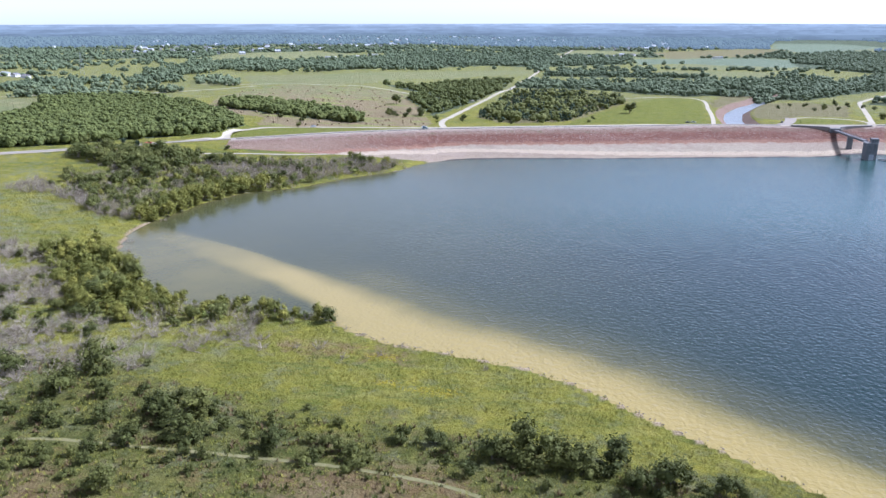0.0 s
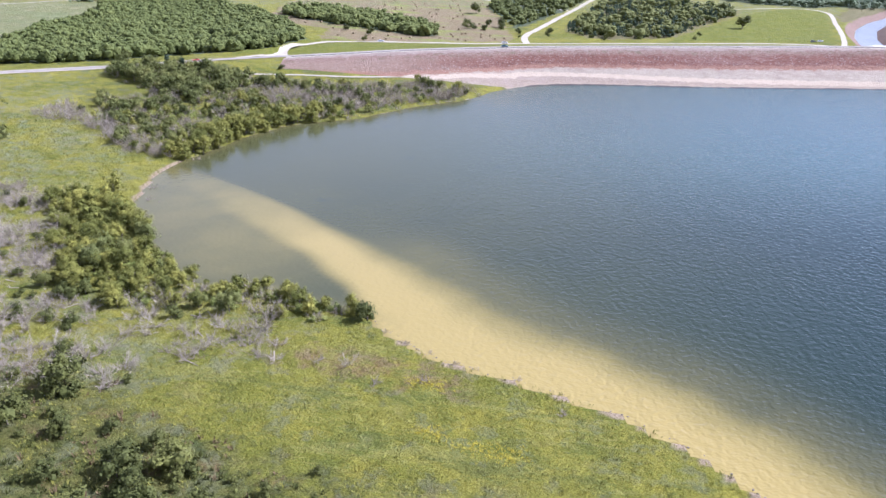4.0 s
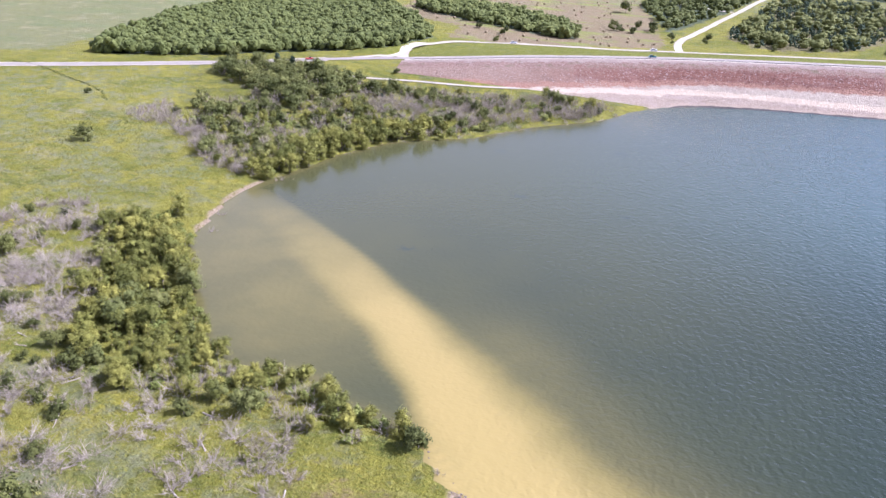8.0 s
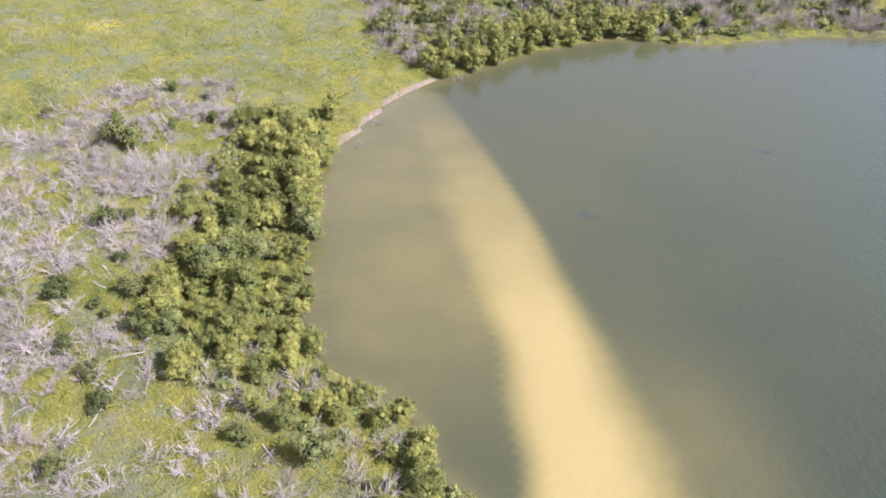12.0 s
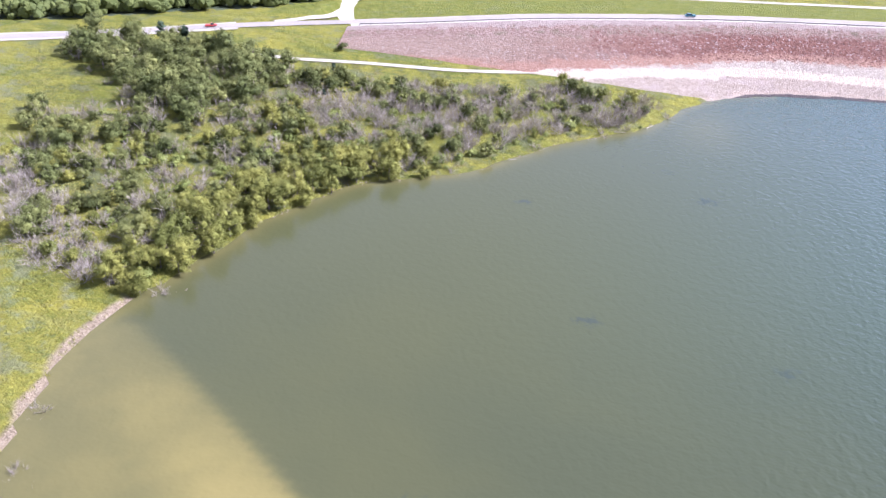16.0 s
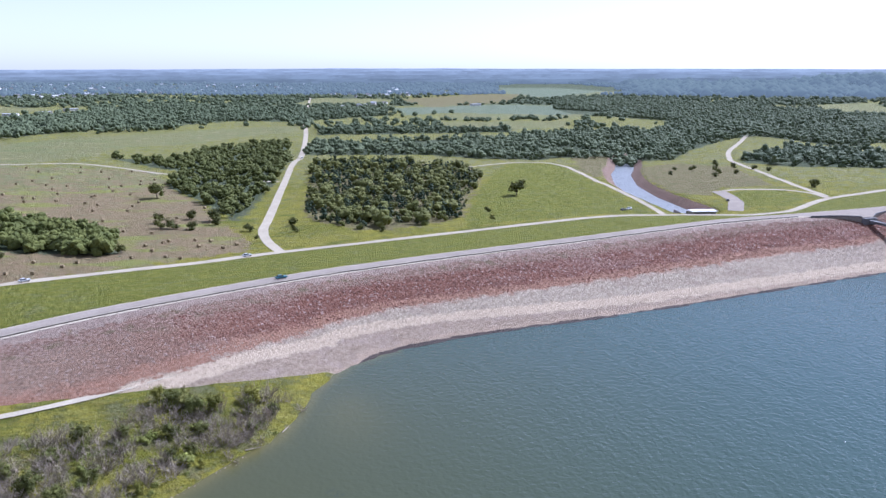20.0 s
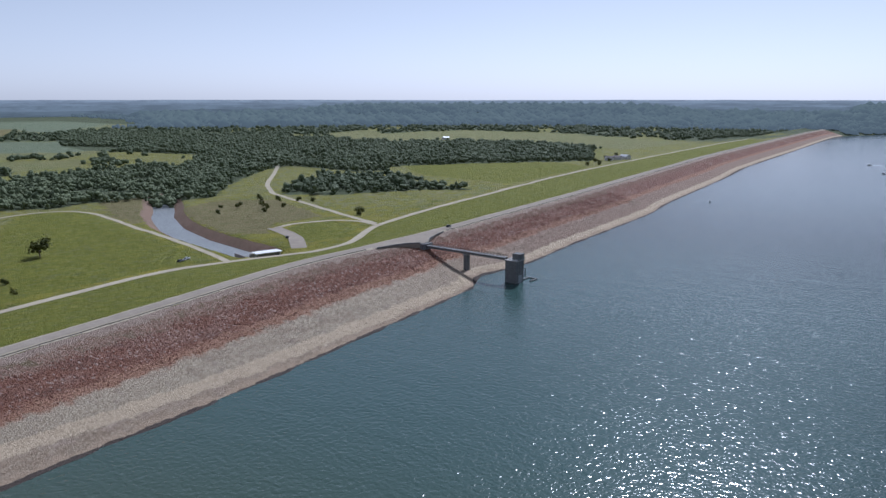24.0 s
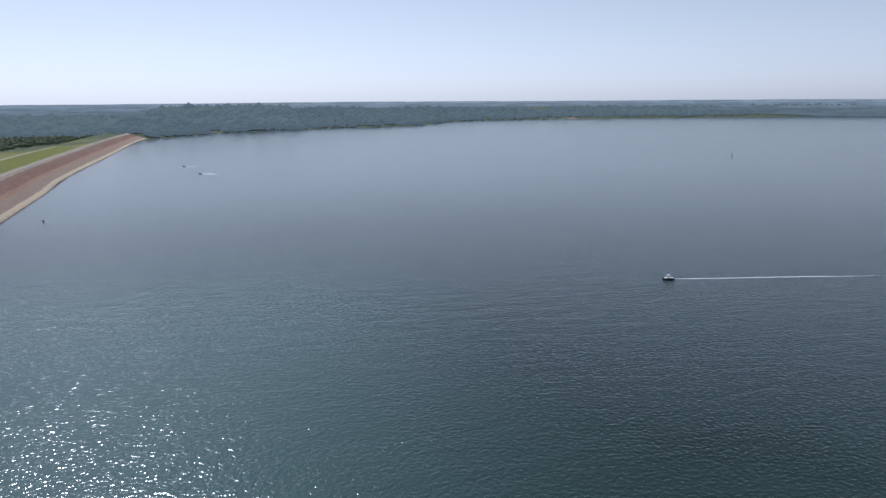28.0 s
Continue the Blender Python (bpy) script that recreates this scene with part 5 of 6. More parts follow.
p = np.concatenate([scatter(poly, 0.42, 53 + k) for k, poly in enumerate([[(-15, 188), (-12, 184), (0, 182), (-1, 186)], [(-25, 190), (-22, 188), (-16, 187), (-18, 190)], [(-216, 281), (-213, 274), (-208, 277), (-210, 283)], [(-272, 296), (-268, 293), (-262, 303), (-268, 305)], [(-30, 208), (-27, 204), (-20, 204), (-22, 208)]])])
p = p + rr.normal(size=p.shape) * [1.6, 0.9]
p = p[rr.uniform(size=len(p)) < 0.6]
ditch = curve([(-386, 433), (-360, 428), (-330, 418), (-303, 410), (-285, 398)], 0.55)
ditch = ditch + rr.normal(size=ditch.shape) * 0.55
joined("ditch_weeds", [tuft(np.random.RandomState(370 + k), 12, 0.9, 0.09) for k in range(5)], ditch, rr.uniform(0.35, 0.8, len(ditch)), M_BUSH, "dark green weeds along a narrow ditch", "weeds", 59)
p2 = dry_land(scatter(ROUGH, 2.3, 58), 1.0)
p2 = p2[lumps(p2[:, 0], p2[:, 1], 13, 16) > 0.3]
joined("dry_weeds", [tuft(np.random.RandomState(360 + k), 12, 0.8, 0.08) for k in range(5)], p2, rr.uniform(0.6, 1.5, len(p2)), M_BROWN, "reddish-brown dry weeds in rough meadow", "weeds", 58)
joined("wildflowers", [tuft(np.random.RandomState(350 + k), 10, 0.5, 0.06) for k in range(4)], p, rr.uniform(0.5, 1.0, len(p)), M_FLOWER, "patches of bright yellow wildflowers", "flowers", 53)

# ---- along the shore ----
r = np.random.RandomState(55)
line = curve(NORTH_SHORE + [(-30, 540)], 1.2)
p = line[(r.randint(0, 14, 200) * 7 + r.randint(0, 9, 200)) % len(line)] + r.normal(size=(200, 2)) * 0.7
PEBBLES = []
for k in range(5):
    q = np.random.RandomState(410 + k)
    PEBBLES.append((BALLS[1][0] * (1 + q.uniform(-0.3, 0.3, (len(BALLS[1][0]), 1))) * [1.0, 0.8, 0.55], [BALLS[1][1]]))
joined("shore_stones", PEBBLES, p, r.uniform(0.08, 0.27, len(p)), M_SHOULDER, "pale stones and rubble along the cove shore", "stones", 56, sink=-0.1)
line = curve(WEST_SHORE[5:15], 1.0)
p = line[r.randint(0, len(line), 260)] + r.normal(size=(260, 2)) * 0.7
joined("shore_stones", PEBBLES, p, r.uniform(0.1, 0.32, len(p)), M_BARK, "dark clods and stones along the eroded bank", "stones", 57, sink=-0.1)
for x, y, sc in [(-52, 210, 1.0), (-44.6, 210, 1.1), (-72, 212.7, 0.9), (-68, 215, 0.8), (-80, 213, 1.4), (-61, 208.5, 1.0), (-84, 205, 0.9), (-97, 193, 1.3), (-101, 220, 1.1), (-80, 487, 2.6), (-76, 490, 2.0), (-20, 216.5, 0.7), (-27, 220, 0.6), (-33, 223, 0.6), (-5, 212.5, 0.5), (-15, 215, 0.5), (-40, 228, 0.7), (6, 201, 0.9), (-117, 168, 1.4), (-152, 305, 1.0), (-158, 318, 0.9), (-160, 356, 1.0), (-79, 482, 1.2), (-72, 488, 1.1), (-118, 437, 0.9), (-98, 463, 1.0), (-60, 505, 0.8), (-36, 204, 0.8), (-25, 207, 0.7)]:
    drop("dead", x, y, sc, r, "dead shrubs")


def log(x, y, heading, length):
    """A bleached fallen trunk with a few broken limbs."""
    t = thing("fallen_log")
    q = np.random.RandomState(int(abs(x * 7 + y)))
    part("trunk", tube(0.17, 0.07, length, Matrix.Translation((0, 0, 0.16)) @ Matrix.Rotation(math.pi / 2, 4, "Y"), 8), M_TWIG, t)
    for k in range(4):
        m = Matrix.Translation((length * q.uniform(0.3, 0.9), 0, 0.18)) @ Matrix.Rotation(q.uniform(-1.4, 1.4), 4, "X") @ Matrix.Rotation(q.uniform(0.3, 1.0), 4, "Y")
        part("branch", tube(0.06, 0.02, length * q.uniform(0.2, 0.4), m, 6), M_TWIG, t)
    t.location, t.rotation_euler = (x, y, float(gz(x, y)) + 0.02), (0, 0, radians(heading))
    return tagged(t, "bleached grey fallen log lying in the grass", "log", "fallen logs")


q = dry_land(scatter(DEAD_W, 13.0, 43))
for k, (x, y) in enumerate(q[:45:2]):
    log(x, y, r.uniform(0, 360), r.uniform(2.5, 5.5))
for x, y, h in [(-159, 357, 20), (-150, 305, -30), (-76, 485, 10), (-66, 493, 60), (-102, 453, 200)]:
    log(x, y, h, 4.0)

# ---- loose stone on the dam ----
ROCKS = []
for k in range(6):
    r = np.random.RandomState(400 + k)
    v = BALLS[1][0] * (1 + r.uniform(-0.3, 0.3, (len(BALLS[1][0]), 1))) * [1.0, 0.8, 0.6]
    ROCKS.append((v, [BALLS[1][1]]))


def stones(name, f0, f1, count, size, mat, label, seed):
    r = np.random.RandomState(seed)
    some = rows[(rows[:, 0] < 560) & (rows[:, 0] > -100)]
    i, k, f = r.randint(0, len(some) - 1, count), r.uniform(0, 1, (count, 1)), r.uniform(f0, f1, (count, 1))
    row = some[i] * (1 - k) + some[i + 1] * k
    p = row[:, :2] * (1 - f) + row[:, 2:] * f
    return joined(name, ROCKS, p, r.uniform(0.5, 1.3, count) * size, mat, label, "stones", seed, sink=-0.25)


stones("riprap_stones", 0.17, 0.56, 11000, 0.38, M_RED, "broken red sandstone blocks on the dam face", 61)
stones("bench_stones", 0.58, 0.74, 4200, 0.24, M_PALE, "bleached broken stones on the dam bench", 62)
stones("foot_stones", 0.86, 0.97, 2600, 0.20, M_SHOULDER, "grey-brown stones along the foot of the dam", 64)
stones("crest_stones", 0.08, 0.20, 3200, 0.32, M_SHOULDER, "grey stones below the dam crest", 63)

# ---- guard rail along the crest ----
M_RAIL = plain("weathered_steel", (0.085, 0.076, 0.070), (0.120, 0.108, 0.098), 0.6, 0.85)
rail_thing = thing("guardrail")
for lo, hi in ((-186, 228), (298, 1990)):
    c = curve([(a[0], a[1] + 1.0) for a, b in DAM], 4.0)
    c = c[(c[:, 0] > lo) & (c[:, 0] < hi)]
    n = np.gradient(c, axis=0)
    n = np.stack([-n[:, 1], n[:, 0]], 1) / np.linalg.norm(n, axis=1)[:, None]
    z = gz(c[:, 0], c[:, 1])
    ring = [(-0.03, 0.42), (-0.06, 0.50), (-0.03, 0.58), (-0.06, 0.66), (-0.03, 0.74), (0.02, 0.74), (0.02, 0.42)]
    v = np.stack([np.concatenate([c + n * off, (z + 0.25 + up)[:, None]], 1) for off, up in ring], 1)
    k = np.arange(len(c) - 1)[:, None] * len(ring)
    j = np.arange(len(ring))[None]
    jj = (j + 1) % len(ring)
    mesh("rail", v, np.stack([k + j, k + jj, k + jj + len(ring), k + j + len(ring)], -1).reshape(-1, 4), M_RAIL, rail_thing)
    post = None
    for (x, y), h in zip(c[:150], z):
        if post is None:
            post = part("post", block((0.14, 0.14, 1.05), (0, 0, -0.1), 0), M_RAIL, rail_thing)
            ob = post
        else:
            ob = new("post", post.data)
            ob.parent = rail_thing
        ob.location = (x, y + 0.12, h)
tagged(rail_thing, "weathered steel guard rail along the dam crest", "guardrail")

# ---- intake tower and its bridge ----
tower = thing("intake_tower", pose(264.5, 570, 0))
part("body", block((7.4, 7.0, 15.6), (0, 0, -4), 0.12), M_DARKCON, tower)
part("deck", block((8.2, 7.8, 0.45), (0, 0, 11.6), 0.06), M_CONCRETE, tower, "pale concrete deck slab")
part("house", block((4.6, 4.4, 2.9), (1.4, -1.4, 12.05), 0.08), M_DARKCON, tower)
part("roof", block((5.0, 4.8, 0.3), (1.4, -1.4, 14.95), 0.05), M_DARKCON, tower, "flat dark roof slab")
for x in (0.2, 2.6):
    part("window", block((0.9, 0.12, 1.0), (x, 0.84, 13.4), 0.02), M_GLASS, tower)
part("door", block((0.95, 0.12, 2.05), (1.4, 0.88, 12.06), 0.02), M_STEEL, tower)
for x, y in [(k * 0.98 - 3.9, s) for k in range(9) for s in (-3.75, 3.75) if not (s > 0 and 1 < k < 5)] + [(s, k * 0.98 - 3.0) for k in range(7) for s in (-3.95, 3.95)]:
    part("rail_post", block((0.07, 0.07, 1.1), (x, y, 12.05), 0), M_STEEL, tower)
for z in (12.55, 13.1):
    part("rail", block((8.0, 0.06, 0.06), (0, -3.75, z), 0), M_STEEL, tower)
    for x in (-3.95, 3.95):
        part("rail", block((0.06, 7.4, 0.06), (x, 0, z), 0), M_STEEL, tower)
for x in (-2.4, 0.0, 2.4):
    part("pilaster", block((0.55, 7.3, 11.6), (x, 0, -0.2), 0.05), M_DARKCON, tower)
part("trash_rack", block((3.2, 0.3, 6.0), (0, -3.6, -2.0), 0.04), M_STEEL, tower, "grey metal intake grille")
tagged(tower, "dark weathered concrete intake tower standing in the lake", "tower")

dock = thing("floating_dock", pose(273.6, 566.2, 0) @ Matrix.Scale(0.78, 4))
for x, y, sx, sy in [(0, -3.3, 8.5, 1.4), (0, 3.3, 8.5, 1.4), (4.0, 0, 1.4, 6.0)]:
    part("pontoon", block((sx, sy, 0.8), (x, y, -0.25), 0.06), M_DARKCON, dock)
    part("planking", block((sx - 0.2, sy - 0.2, 0.08), (x, y, 0.55), 0.01), M_DARKCON, dock)
tagged(dock, "grey three-sided floating dock beside the intake tower", "dock")

bridge = thing("service_bridge", Matrix())
b0, b1 = Vector((262.5, 629, 13.6)), Vector((262.5, 574.0, 12.3))
long_ = (b1 - b0).length
mid = (b0 + b1) / 2
for x in (-1.7, 1.7):
    part("girder", block((0.4, long_, 1.1), (mid.x + x * 0.8, mid.y, mid.z - 1.3), 0.03), M_DARKCON, bridge, "dark steel girder")
part("deck", block((3.4, long_, 0.3), (mid.x, mid.y, mid.z - 0.2), 0.03), M_DARKCON, bridge)
for x in (-1.62, 1.62):
    for z in (0.65, 1.1):
        part("rail", block((0.08, long_, 0.08), (mid.x + x, mid.y, mid.z + z), 0), M_RAIL, bridge)
    for k in range(28):
        part("rail_post", block((0.09, 0.09, 1.1), (mid.x + x, b1.y + 1 + k * 2.0, mid.z + 0.12), 0), M_RAIL, bridge)
part("pier", block((3.8, 1.6, 14.8), (262.5, 600, -4.0), 0.08), M_DARKCON, bridge, "dark concrete pier")
part("pier_cap", block((4.4, 2.0, 0.7), (262.5, 600, 10.9), 0.06), M_DARKCON, bridge)
tagged(bridge, "narrow girder bridge with railings from dam to tower", "bridge")

abut = thing("bridge_abutment", Matrix())
bm = bmesh.new()
foot = [(232, 638.6), (244, 637), (253, 634), (258.5, 630), (266.5, 630), (272, 634.5), (282, 638.6), (296, 643), (295, 648), (232, 645)]
lo = [bm.verts.new((x, y, 10.0)) for x, y in foot]
hi = [bm.verts.new((x, y, 14.25)) for x, y in foot]
bm.faces.new(hi)
for k in range(len(foot)):
    bm.faces.new((lo[k], lo[(k + 1) % len(foot)], hi[(k + 1) % len(foot)], hi[k]))
bmesh.ops.recalc_face_normals(bm, faces=bm.faces)
part("apron", bm, M_ASPHALT, abut, "grey paved apron")
part("seat", block((8.0, 4.0, 9.0), (262.5, 629.5, 5.0), 0.08), M_DARKCON, abut)
for k in range(7):
    p0, p1 = Vector(foot[k]), Vector(foot[k + 1])
    if k == 3:
        continue
    c, d = (p0 + p1) / 2, p1 - p0
    part("parapet", block((d.length, 0.35, 0.8), (c.x, c.y, 14.2), 0.03, math.atan2(d.y, d.x)), M_DARKCON, abut, "low dark parapet wall")
tagged(abut, "paved apron with parapet walls at the bridge head", "abutment")

# ---- outlet works ----
out = thing("outlet_works", pose(222, 722, 0, 0, 0, -14))
part("headwall", block((17, 1.4, 8), (0, 5, -5.6), 0.1), M_CONCRETE, out)
part("slab", block((17, 8, 0.4), (0, -1, 3.5), 0.06), M_WHITE, out, "pale flat slab roof")
for x in (-7, 7):
    part("pier_wall", block((0.8, 7, 3.0), (x, -1, 0.6), 0.05), M_CONCRETE, out)
for x in (-8.6, 8.6):
    part("wingwall", block((0.8, 20, 5.5), (x * 1.05, 15, -5.6), 0.08, math.copysign(0.06, -x)), M_CONCRETE, out)
part("weir", block((17, 1.2, 3.2), (0, 22, -5.6), 0.08), M_CONCRETE, out)
tagged(out, "pale concrete outlet works at the head of the channel", "outlet")


# ---- vehicles ----
def make_car(paint, label, name="car", van=False, truck=False):
    t = thing(name)
    bm = block((4.5, 1.8, 0.62), (0, 0, 0.38), 0.14)
    part("body", bm, paint, t)
    bm = bmesh.new()
    c0, c1, h = (-2.1, 0.9, 1.95) if van else ((-0.2, 1.2, 1.6) if truck else (-1.7, 0.9, 1.5))
    vs = [bm.verts.new(p) for p in [(c0, -0.82, 0.98), (c1, -0.82, 0.98), (c1, 0.82, 0.98), (c0, 0.82, 0.98), (c0 + 0.35, -0.66, h), (c1 - 0.65, -0.66, h), (c1 - 0.65, 0.66, h), (c0 + 0.35, 0.66, h)]]
    for f in ((0, 1, 5, 4), (1, 2, 6, 5), (2, 3, 7, 6), (3, 0, 4, 7)):
        bm.faces.new([vs[k] for k in f])
    part("windows", bm, M_GLASS, t)
    part("roof", block((c1 - c0 - 1.0, 1.34, 0.07), ((c0 + c1) / 2 - 0.15, 0, h - 0.02), 0.03), paint, t)
    for x in (-1.38, 1.40):
        for y in (-0.84, 0.84):
            w = part("wheel", tube(0.34, 0.34, 0.22, Matrix.Translation((x, y - 0.11, 0.34)) @ Matrix.Rotation(-math.pi / 2, 4, "X"), 14), M_DARK, t)
            part("rim", tube(0.19, 0.19, 0.24, Matrix.Translation((x, y - 0.12, 0.34)) @ Matrix.Rotation(-math.pi / 2, 4, "X"), 10), M_STEEL, w)
    return tagged(t, label, "car")


def park(car, x, y, heading, lift):
    car.location = (x, y, float(gz(x, y)) + lift)
    car.rotation_euler = (0, 0, radians(heading))


P_TEAL = plain("teal_paint", (0.015, 0.10, 0.13), (0.02, 0.12, 0.15), 0.5, 0.3, spec=0.5)
P_RED = plain("red_paint", (0.36, 0.03, 0.02), (0.40, 0.04, 0.03), 0.5, 0.3, spec=0.5)
P_DARK = plain("black_paint", (0.03, 0.03, 0.035), (0.04, 0.04, 0.045), 0.5, 0.3, spec=0.5)
P_SILVER = plain("silver_paint", (0.5, 0.5, 0.5), (0.55, 0.55, 0.55), 0.5, 0.35, spec=0.5)
park(make_car(P_TEAL, "teal car driving along the dam crest"), -57, 595.5, 17, 0.32)
park(make_car(P_RED, "red pickup truck on the asphalt road", "pickup_truck", truck=True), -237, 505, 35, 0.32)
park(make_car(P_DARK, "black car on the crest by the bridge"), 312, 651.5, 7, 0.34)
park(make_car(P_SILVER, "silver car on the gravel toe road"), -158, 643.5, 26, 0.2)
park(make_car(M_WHITE, "white van parked at the end of the gravel road", "van", van=True), 6, 1096, 80, 0.2)
park(make_car(P_SILVER, "silver car on the toe road near the junction"), -67, 677, 18, 0.2)
park(make_car(P_DARK, "dark car parked on the grass below the dam"), 173, 737, 20, 0.02)
park(make_car(P_SILVER, "silver car parked on the grass below the dam"), 179, 740, 20, 0.02)
park(make_car(P_DARK, "dark car parked on the turning loop"), 262, 750, 60, 0.2)

# ---- hay bales ----
bale = thing("hay_bale")
bm = bmesh.new()
bmesh.ops.create_cone(bm, cap_ends=True, segments=18, radius1=0.85, radius2=0.85, depth=1.5)
bmesh.ops.bevel(bm, geom=bm.edges[:], offset=0.06, segments=1, affect="EDGES")
bmesh.ops.rotate(bm, verts=bm.verts, cent=(0, 0, 0), matrix=Matrix.Rotation(math.pi / 2, 3, "X"))
bmesh.ops.translate(bm, verts=bm.verts, vec=(0, 0, 0.82))
part("roll", bm, M_HAY, bale)
tagged(bale, "round tan hay bale lying in a mown field", "hay bale", "hay bales")
spots = [(-152, 896), (-163, 841), (-133, 832), (-116, 710), (-98, 678), (-84, 717), (-92, 720), (-148, 669), (-143, 677), (-168, 657), (-197, 862), (-222, 930), (-186, 920), (-200, 847), (-139, 879), (-161, 874), (-182, 853), (-149, 922), (-162, 962), (-137, 949),
         (-105, 718), (-112, 698), (-120, 682), (-176, 668), (-190, 676), (-197, 658), (-90, 705), (-78, 700)]
rr = np.random.RandomState(77)
for q in scatter(HAYFIELD, 24.0, 70):
    if not any(inside(np.array([q[0]]), np.array([q[1]]), w)[0] for w in WOODS.values()) and rr.uniform() < 0.5:
        spots.append(tuple(q))
for k, (x, y) in enumerate(spots):
    ob = copy_thing(bale, Matrix()) if k else bale
    ob.location, ob.rotation_euler = (x, y, float(gz(x, y)) - 0.03), (0, 0, rr.uniform(0, 3.1))


# ---- houses far off ----
M_WALL = plain("house_wall", (0.68, 0.66, 0.62), (0.56, 0.54, 0.51), 3.0, 0.8)
M_ROOF = plain("grey_shingles", (0.15, 0.14, 0.14), (0.22, 0.20, 0.19), 1.0, 0.9)
M_METAL = plain("pale_metal_roof", (0.48, 0.49, 0.50), (0.40, 0.41, 0.43), 2.0, 0.5)


def make_house(w, d, h, roof, label, name="house", flat=False):
    t = thing(name)
    part("wall", block((w, d, h), (0, 0, -1), 0.05), M_WALL, t)
    bm = bmesh.new()
    e, rise = 0.5, 0.4 if flat else d * 0.28
    z0 = h - 1 + 0.02
    vs = [bm.verts.new(p) for p in [(-w / 2 - e, -d / 2 - e, z0), (w / 2 + e, -d / 2 - e, z0), (w / 2 + e, d / 2 + e, z0), (-w / 2 - e, d / 2 + e, z0), (-w / 2 - e, 0, z0 + rise), (w / 2 + e, 0, z0 + rise)]]
    for f in ((0, 1, 5, 4), (2, 3, 4, 5), (0, 4, 3), (1, 2, 5), (0, 3, 2, 1)):
        bm.faces.new([vs[k] for k in f])
    part("roof", bm, roof, t)
    for x in (-w * 0.3, 0.0, w * 0.3):
        part("window", block((1.2, 0.1, 1.3), (x, -d / 2 - 0.04, h * 0.35), 0), M_GLASS, t)
    return tagged(t, label, "house")


homes = [make_house(12, 8, 4.5, M_ROOF, "pale house with a grey shingle roof far off"), make_house(15, 9, 5, M_METAL, "pale house with a light metal roof far off")]
barn = make_house(24, 12, 5, M_METAL, "long low white-roofed building far off", "barn", True)
r = np.random.RandomState(90)
sites = []
for poly, n in zip(TOWN, (170, 70, 50)):
    p = scatter(poly, 62.0, n)
    sites += [tuple(q) for q in p[r.permutation(len(p))[:n]]]
sites += [(995, 866), (1012, 862), (980, 872), (300, 2182), (330, 2190), (1276, 1417), (-760, 1150), (-790, 1170), (-730, 1130)]
for k, (x, y) in enumerate(sites):
    src = homes[k % 2]
    ob = src if k < 2 else copy_thing(src, Matrix())
    ob.location, ob.rotation_euler, ob["group"] = (x, y, float(gz(x, y)) + 0.4), (0, 0, r.uniform(0, 3.1)), "far houses"
for k, (x, y) in enumerate([(-413, 1788), (-370, 1840), (-340, 1927), (199, 2077), (260, 2120), (-250, 2900), (-420, 3100), (100, 3050), (-700, 2500), (520, 2050)]):
    ob = barn if k == 0 else copy_thing(barn, Matrix())
    ob.location, ob.rotation_euler, ob["group"] = (x, y, float(gz(x, y)) + 0.4), (0, 0, r.uniform(-0.3, 0.6)), "far buildings"



def strut(a, b, r):
    """A thin steel bar from a to b."""
    a, b = Vector(a), Vector(b)
    return tube(r, r, (b - a).length, Matrix.Translation(a) @ (b - a).to_track_quat("Z", "Y").to_matrix().to_4x4(), 5)


pylon = thing("power_pylon", pose(-678, 1197, float(gz(-678, 1197)) - 0.2, 0, 0, 30))
for x in (-1, 1):
    for y in (-1, 1):
        part("leg", strut((3 * x, 3 * y, 0), (0.5 * x, 0.5 * y, 36), 0.16), M_STEEL, pylon)
for z in (6, 12, 18, 24, 30):
    w, v = 3 - 2.5 * z / 36, 3 - 2.5 * (z + 6) / 36
    for a, b in (((-w, -w, z), (v, -v, z + 6)), ((w, -w, z), (v, v, z + 6)), ((w, w, z), (-v, v, z + 6)), ((-w, w, z), (-v, -v, z + 6))):
        part("brace", strut(a, b, 0.08), M_STEEL, pylon)
for z in (25, 30, 35):
    part("crossarm", strut((-6, 0, z), (6, 0, z), 0.14), M_STEEL, pylon)
tagged(pylon, "tall grey steel lattice power pylon beyond the wood", "pylon")

# ---- on the lake ----
M_FOAM = plain("foam", (0.75, 0.77, 0.78), (0.55, 0.58, 0.60), 0.8, 0.9)


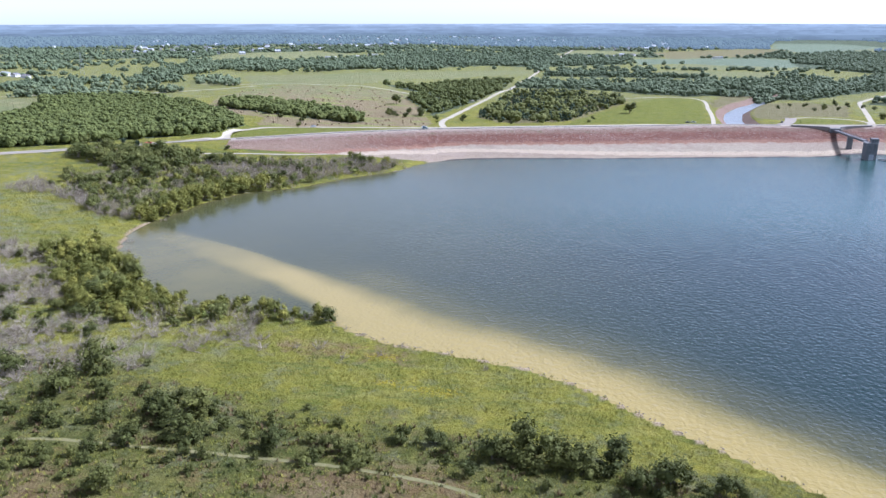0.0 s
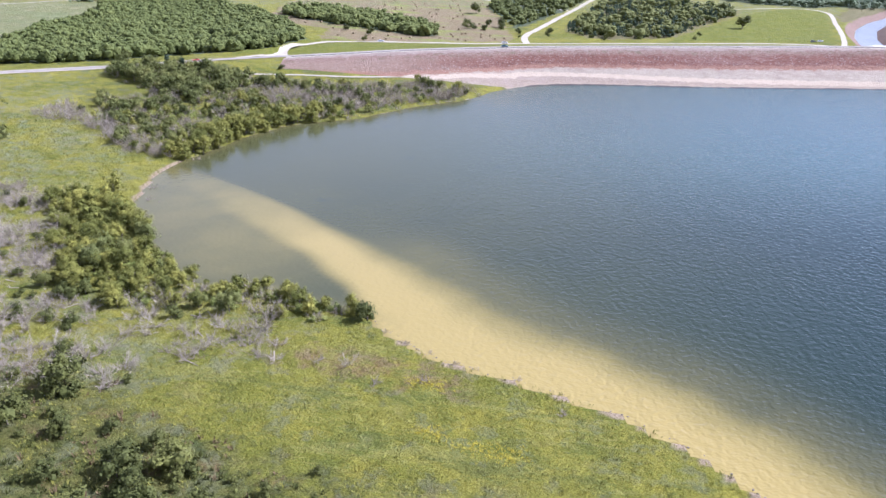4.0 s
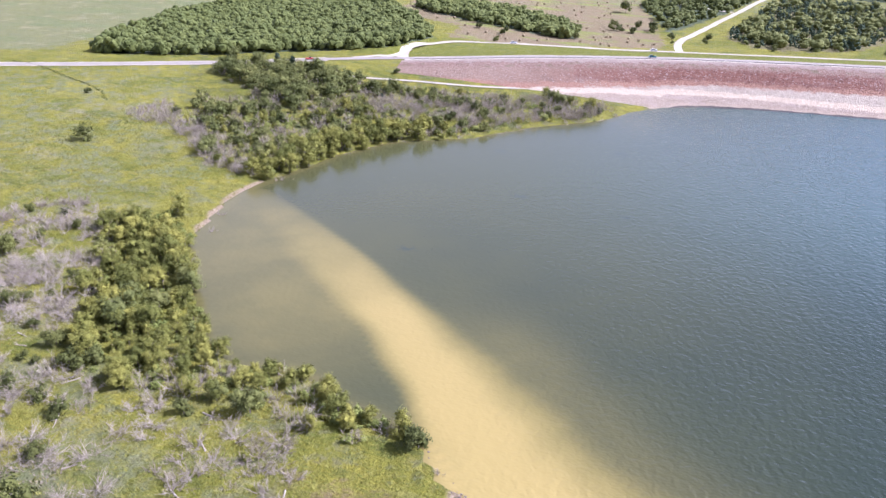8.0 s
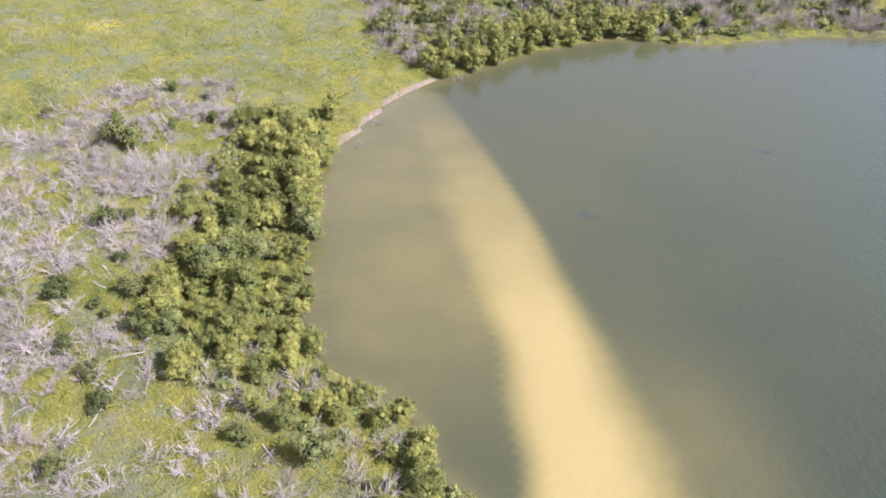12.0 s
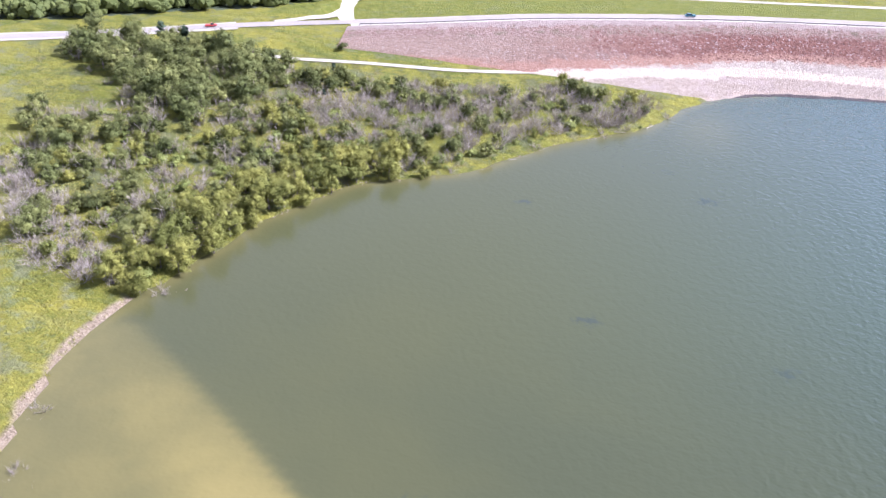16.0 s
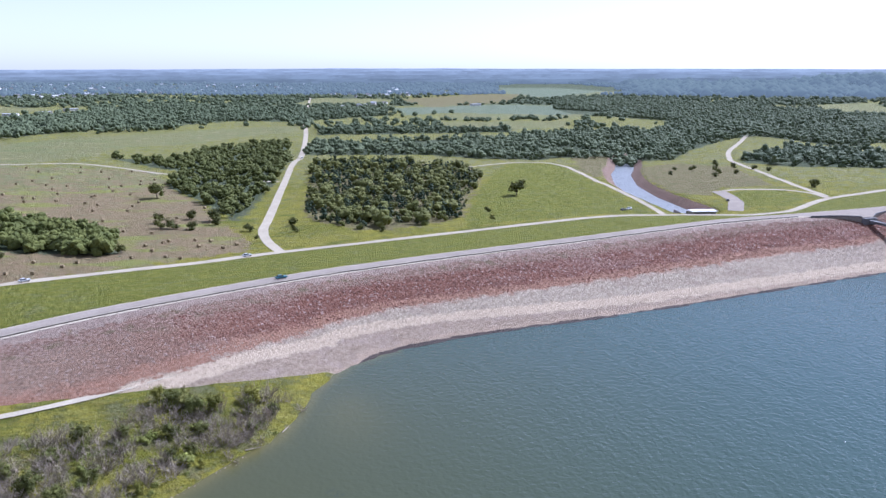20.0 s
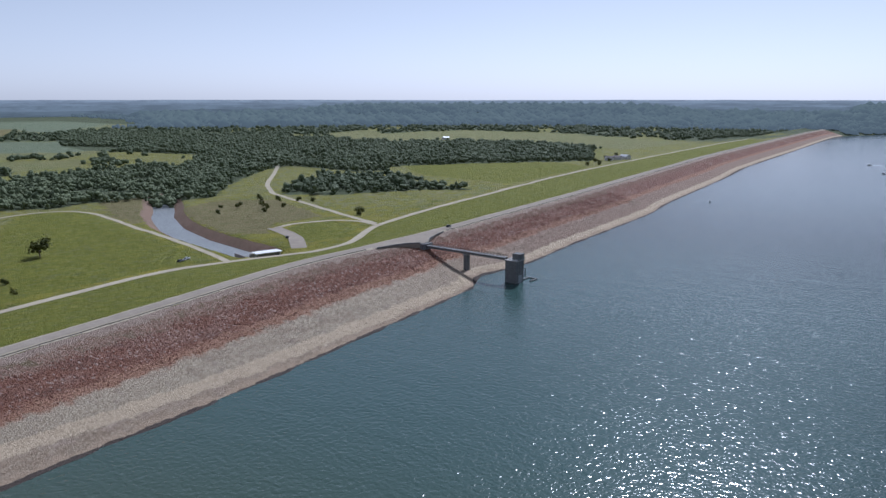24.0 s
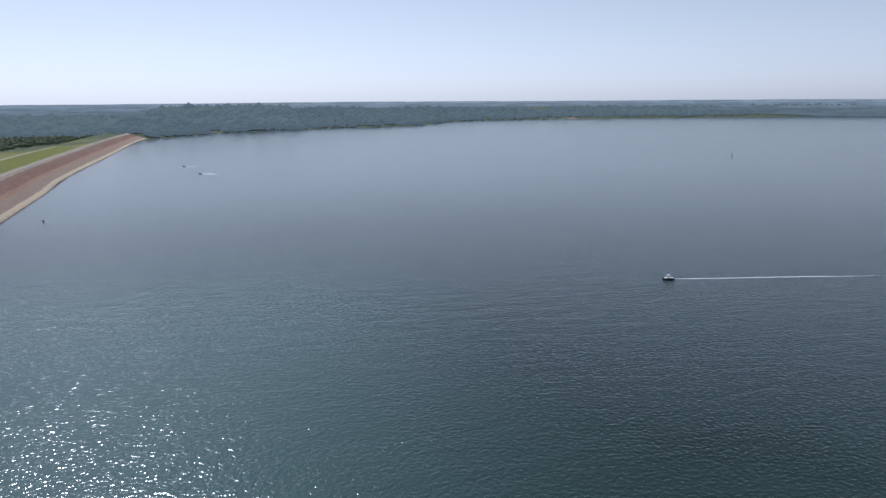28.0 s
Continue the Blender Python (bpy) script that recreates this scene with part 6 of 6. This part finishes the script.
def make_boat(label, paint, length=6.0):
    t = thing("motorboat")
    bm = bmesh.new()
    half = [(-0.5, 0.36), (0.0, 0.40), (0.3, 0.28), (0.5, 0.02)]
    ring0 = [bm.verts.new((x * length, s * y * length * 0.62, -0.15)) for s, seq in ((1, half), (-1, half[::-1])) for x, y in seq]
    ring1 = [bm.verts.new((x * length * 1.04, s * y * length * 0.8, 0.75)) for s, seq in ((1, half), (-1, half[::-1])) for x, y in seq]
    n = len(ring0)
    for k in range(n):
        bm.faces.new((ring0[k], ring0[(k + 1) % n], ring1[(k + 1) % n], ring1[k]))
    bm.faces.new(ring0[::-1])
    part("hull", bm, paint, t)
    part("deck", block((length * 0.8, length * 0.42, 0.08), (-0.1 * length, 0, 0.66), 0.02), M_WHITE, t, "white deck")
    part("console", block((1.0, 1.4, 0.8), (0.2, 0, 0.74), 0.08), M_WHITE, t)
    part("windscreen", block((0.08, 1.5, 0.5), (0.8, 0, 1.4), 0.01), M_GLASS, t)
    part("canopy", block((2.0, 1.9, 0.08), (-0.3, 0, 2.2), 0.02), M_WHITE, t)
    for x in (-1.2, 0.6):
        for y in (-0.85, 0.85):
            part("canopy_post", block((0.05, 0.05, 1.5), (x, y, 0.72), 0), M_STEEL, t)
    part("outboard_motor", block((0.5, 0.5, 1.1), (-0.55 * length, 0, 0.1), 0.08), M_DARK, t)
    return tagged(t, label, "boat")


def wake(x, y, heading, length, width):
    a = np.linspace(0, 1, 60)
    r = np.random.RandomState(int(length))
    h = radians(heading)
    d, n = np.array([-math.cos(h), -math.sin(h)]), np.array([-math.sin(h), math.cos(h)])
    mid = np.array([x, y]) + d * (3 + a[:, None] * length)
    wid = width * (0.5 + 0.9 * a) * (1 - a**2) + r.uniform(-0.12, 0.12, 60)
    across = np.linspace(-0.5, 0.5, 4)
    p = mid[:, None] + n * (across[None, :, None] * wid[:, None, None] + np.sin(a * 9)[:, None, None] * 0.3)
    z = np.full((*p.shape[:2], 1), 0.05)
    ob = mesh("water_wake", np.concatenate([p, z], -1), grid_faces(4, 60), M_FOAM)
    return tagged(ob, "white foaming wake trailing a boat", "wake", kind="structure")


boat = make_boat("dark motorboat with a white canopy under way", P_DARK)
boat.location, boat.rotation_euler = (338, 190, 0.05), (0, 0, radians(81.5))
wake(338, 190, 81.5, 120, 1.7)
boat2 = make_boat("white motorboat far out on the lake", M_WHITE)
boat2.location, boat2.rotation_euler = (1040, 521, 0.05), (0, 0, radians(60))
wake(1040, 521, 60, 26, 7)
wake(1170, 560, 70, 20, 3)
boat3 = copy_thing(boat2, pose(1170, 560, 0.05, 0, 0, 70))
sail = thing("sailboat", pose(1122, -318, 0, 0, 0, 40) @ Matrix.Scale(0.6, 4))
part("hull", block((8, 2.4, 1.2), (0, 0, -0.3), 0.3), M_WHITE, sail)
part("mast", tube(0.1, 0.06, 11, Matrix.Translation((0.6, 0, 0.8)), 8), M_STEEL, sail)
part("boom", tube(0.06, 0.06, 3.8, Matrix.Translation((0.5, 0, 2.0)) @ Matrix.Rotation(-math.pi / 2, 4, "Y"), 6), M_STEEL, sail)
bm = bmesh.new()
a, b, c = [bm.verts.new(p) for p in ((0.5, 0.0, 2.1), (-3.2, 0.25, 2.1), (0.5, 0, 11.4))]
bm.faces.new((a, b, c))
bmesh.ops.solidify(bm, geom=bm.faces[:], thickness=0.05)
part("sail", bm, M_WHITE, sail)
tagged(sail, "small white sailboat far out on the lake", "sailboat")
for x, y in [(1169, 650), (1076, 442), (1479, -200), (640, 600)]:
    b = thing("buoy", pose(x, y, 0))
    part("float", tube(0.9, 0.7, 1.2, Matrix.Translation((0, 0, -0.4)), 12), P_DARK, b)
    part("marker", tube(0.28, 0.22, 1.6, Matrix.Translation((0, 0, 0.8)), 10), M_WHITE, b, "pale marker post")
    tagged(b, "dark floating marker buoy on the lake", "buoy", "buoys")
# a mooring post by the tower
b = thing("marker_post", pose(283, 575, 0))
part("post", tube(0.35, 0.3, 6.0, Matrix.Translation((0, 0, -3)), 10), M_DARKCON, b)
part("cap", tube(0.45, 0.2, 0.5, Matrix.Translation((0, 0, 3.0)), 10), M_DARKCON, b)
tagged(b, "dark marker post standing in the water near the tower", "post")
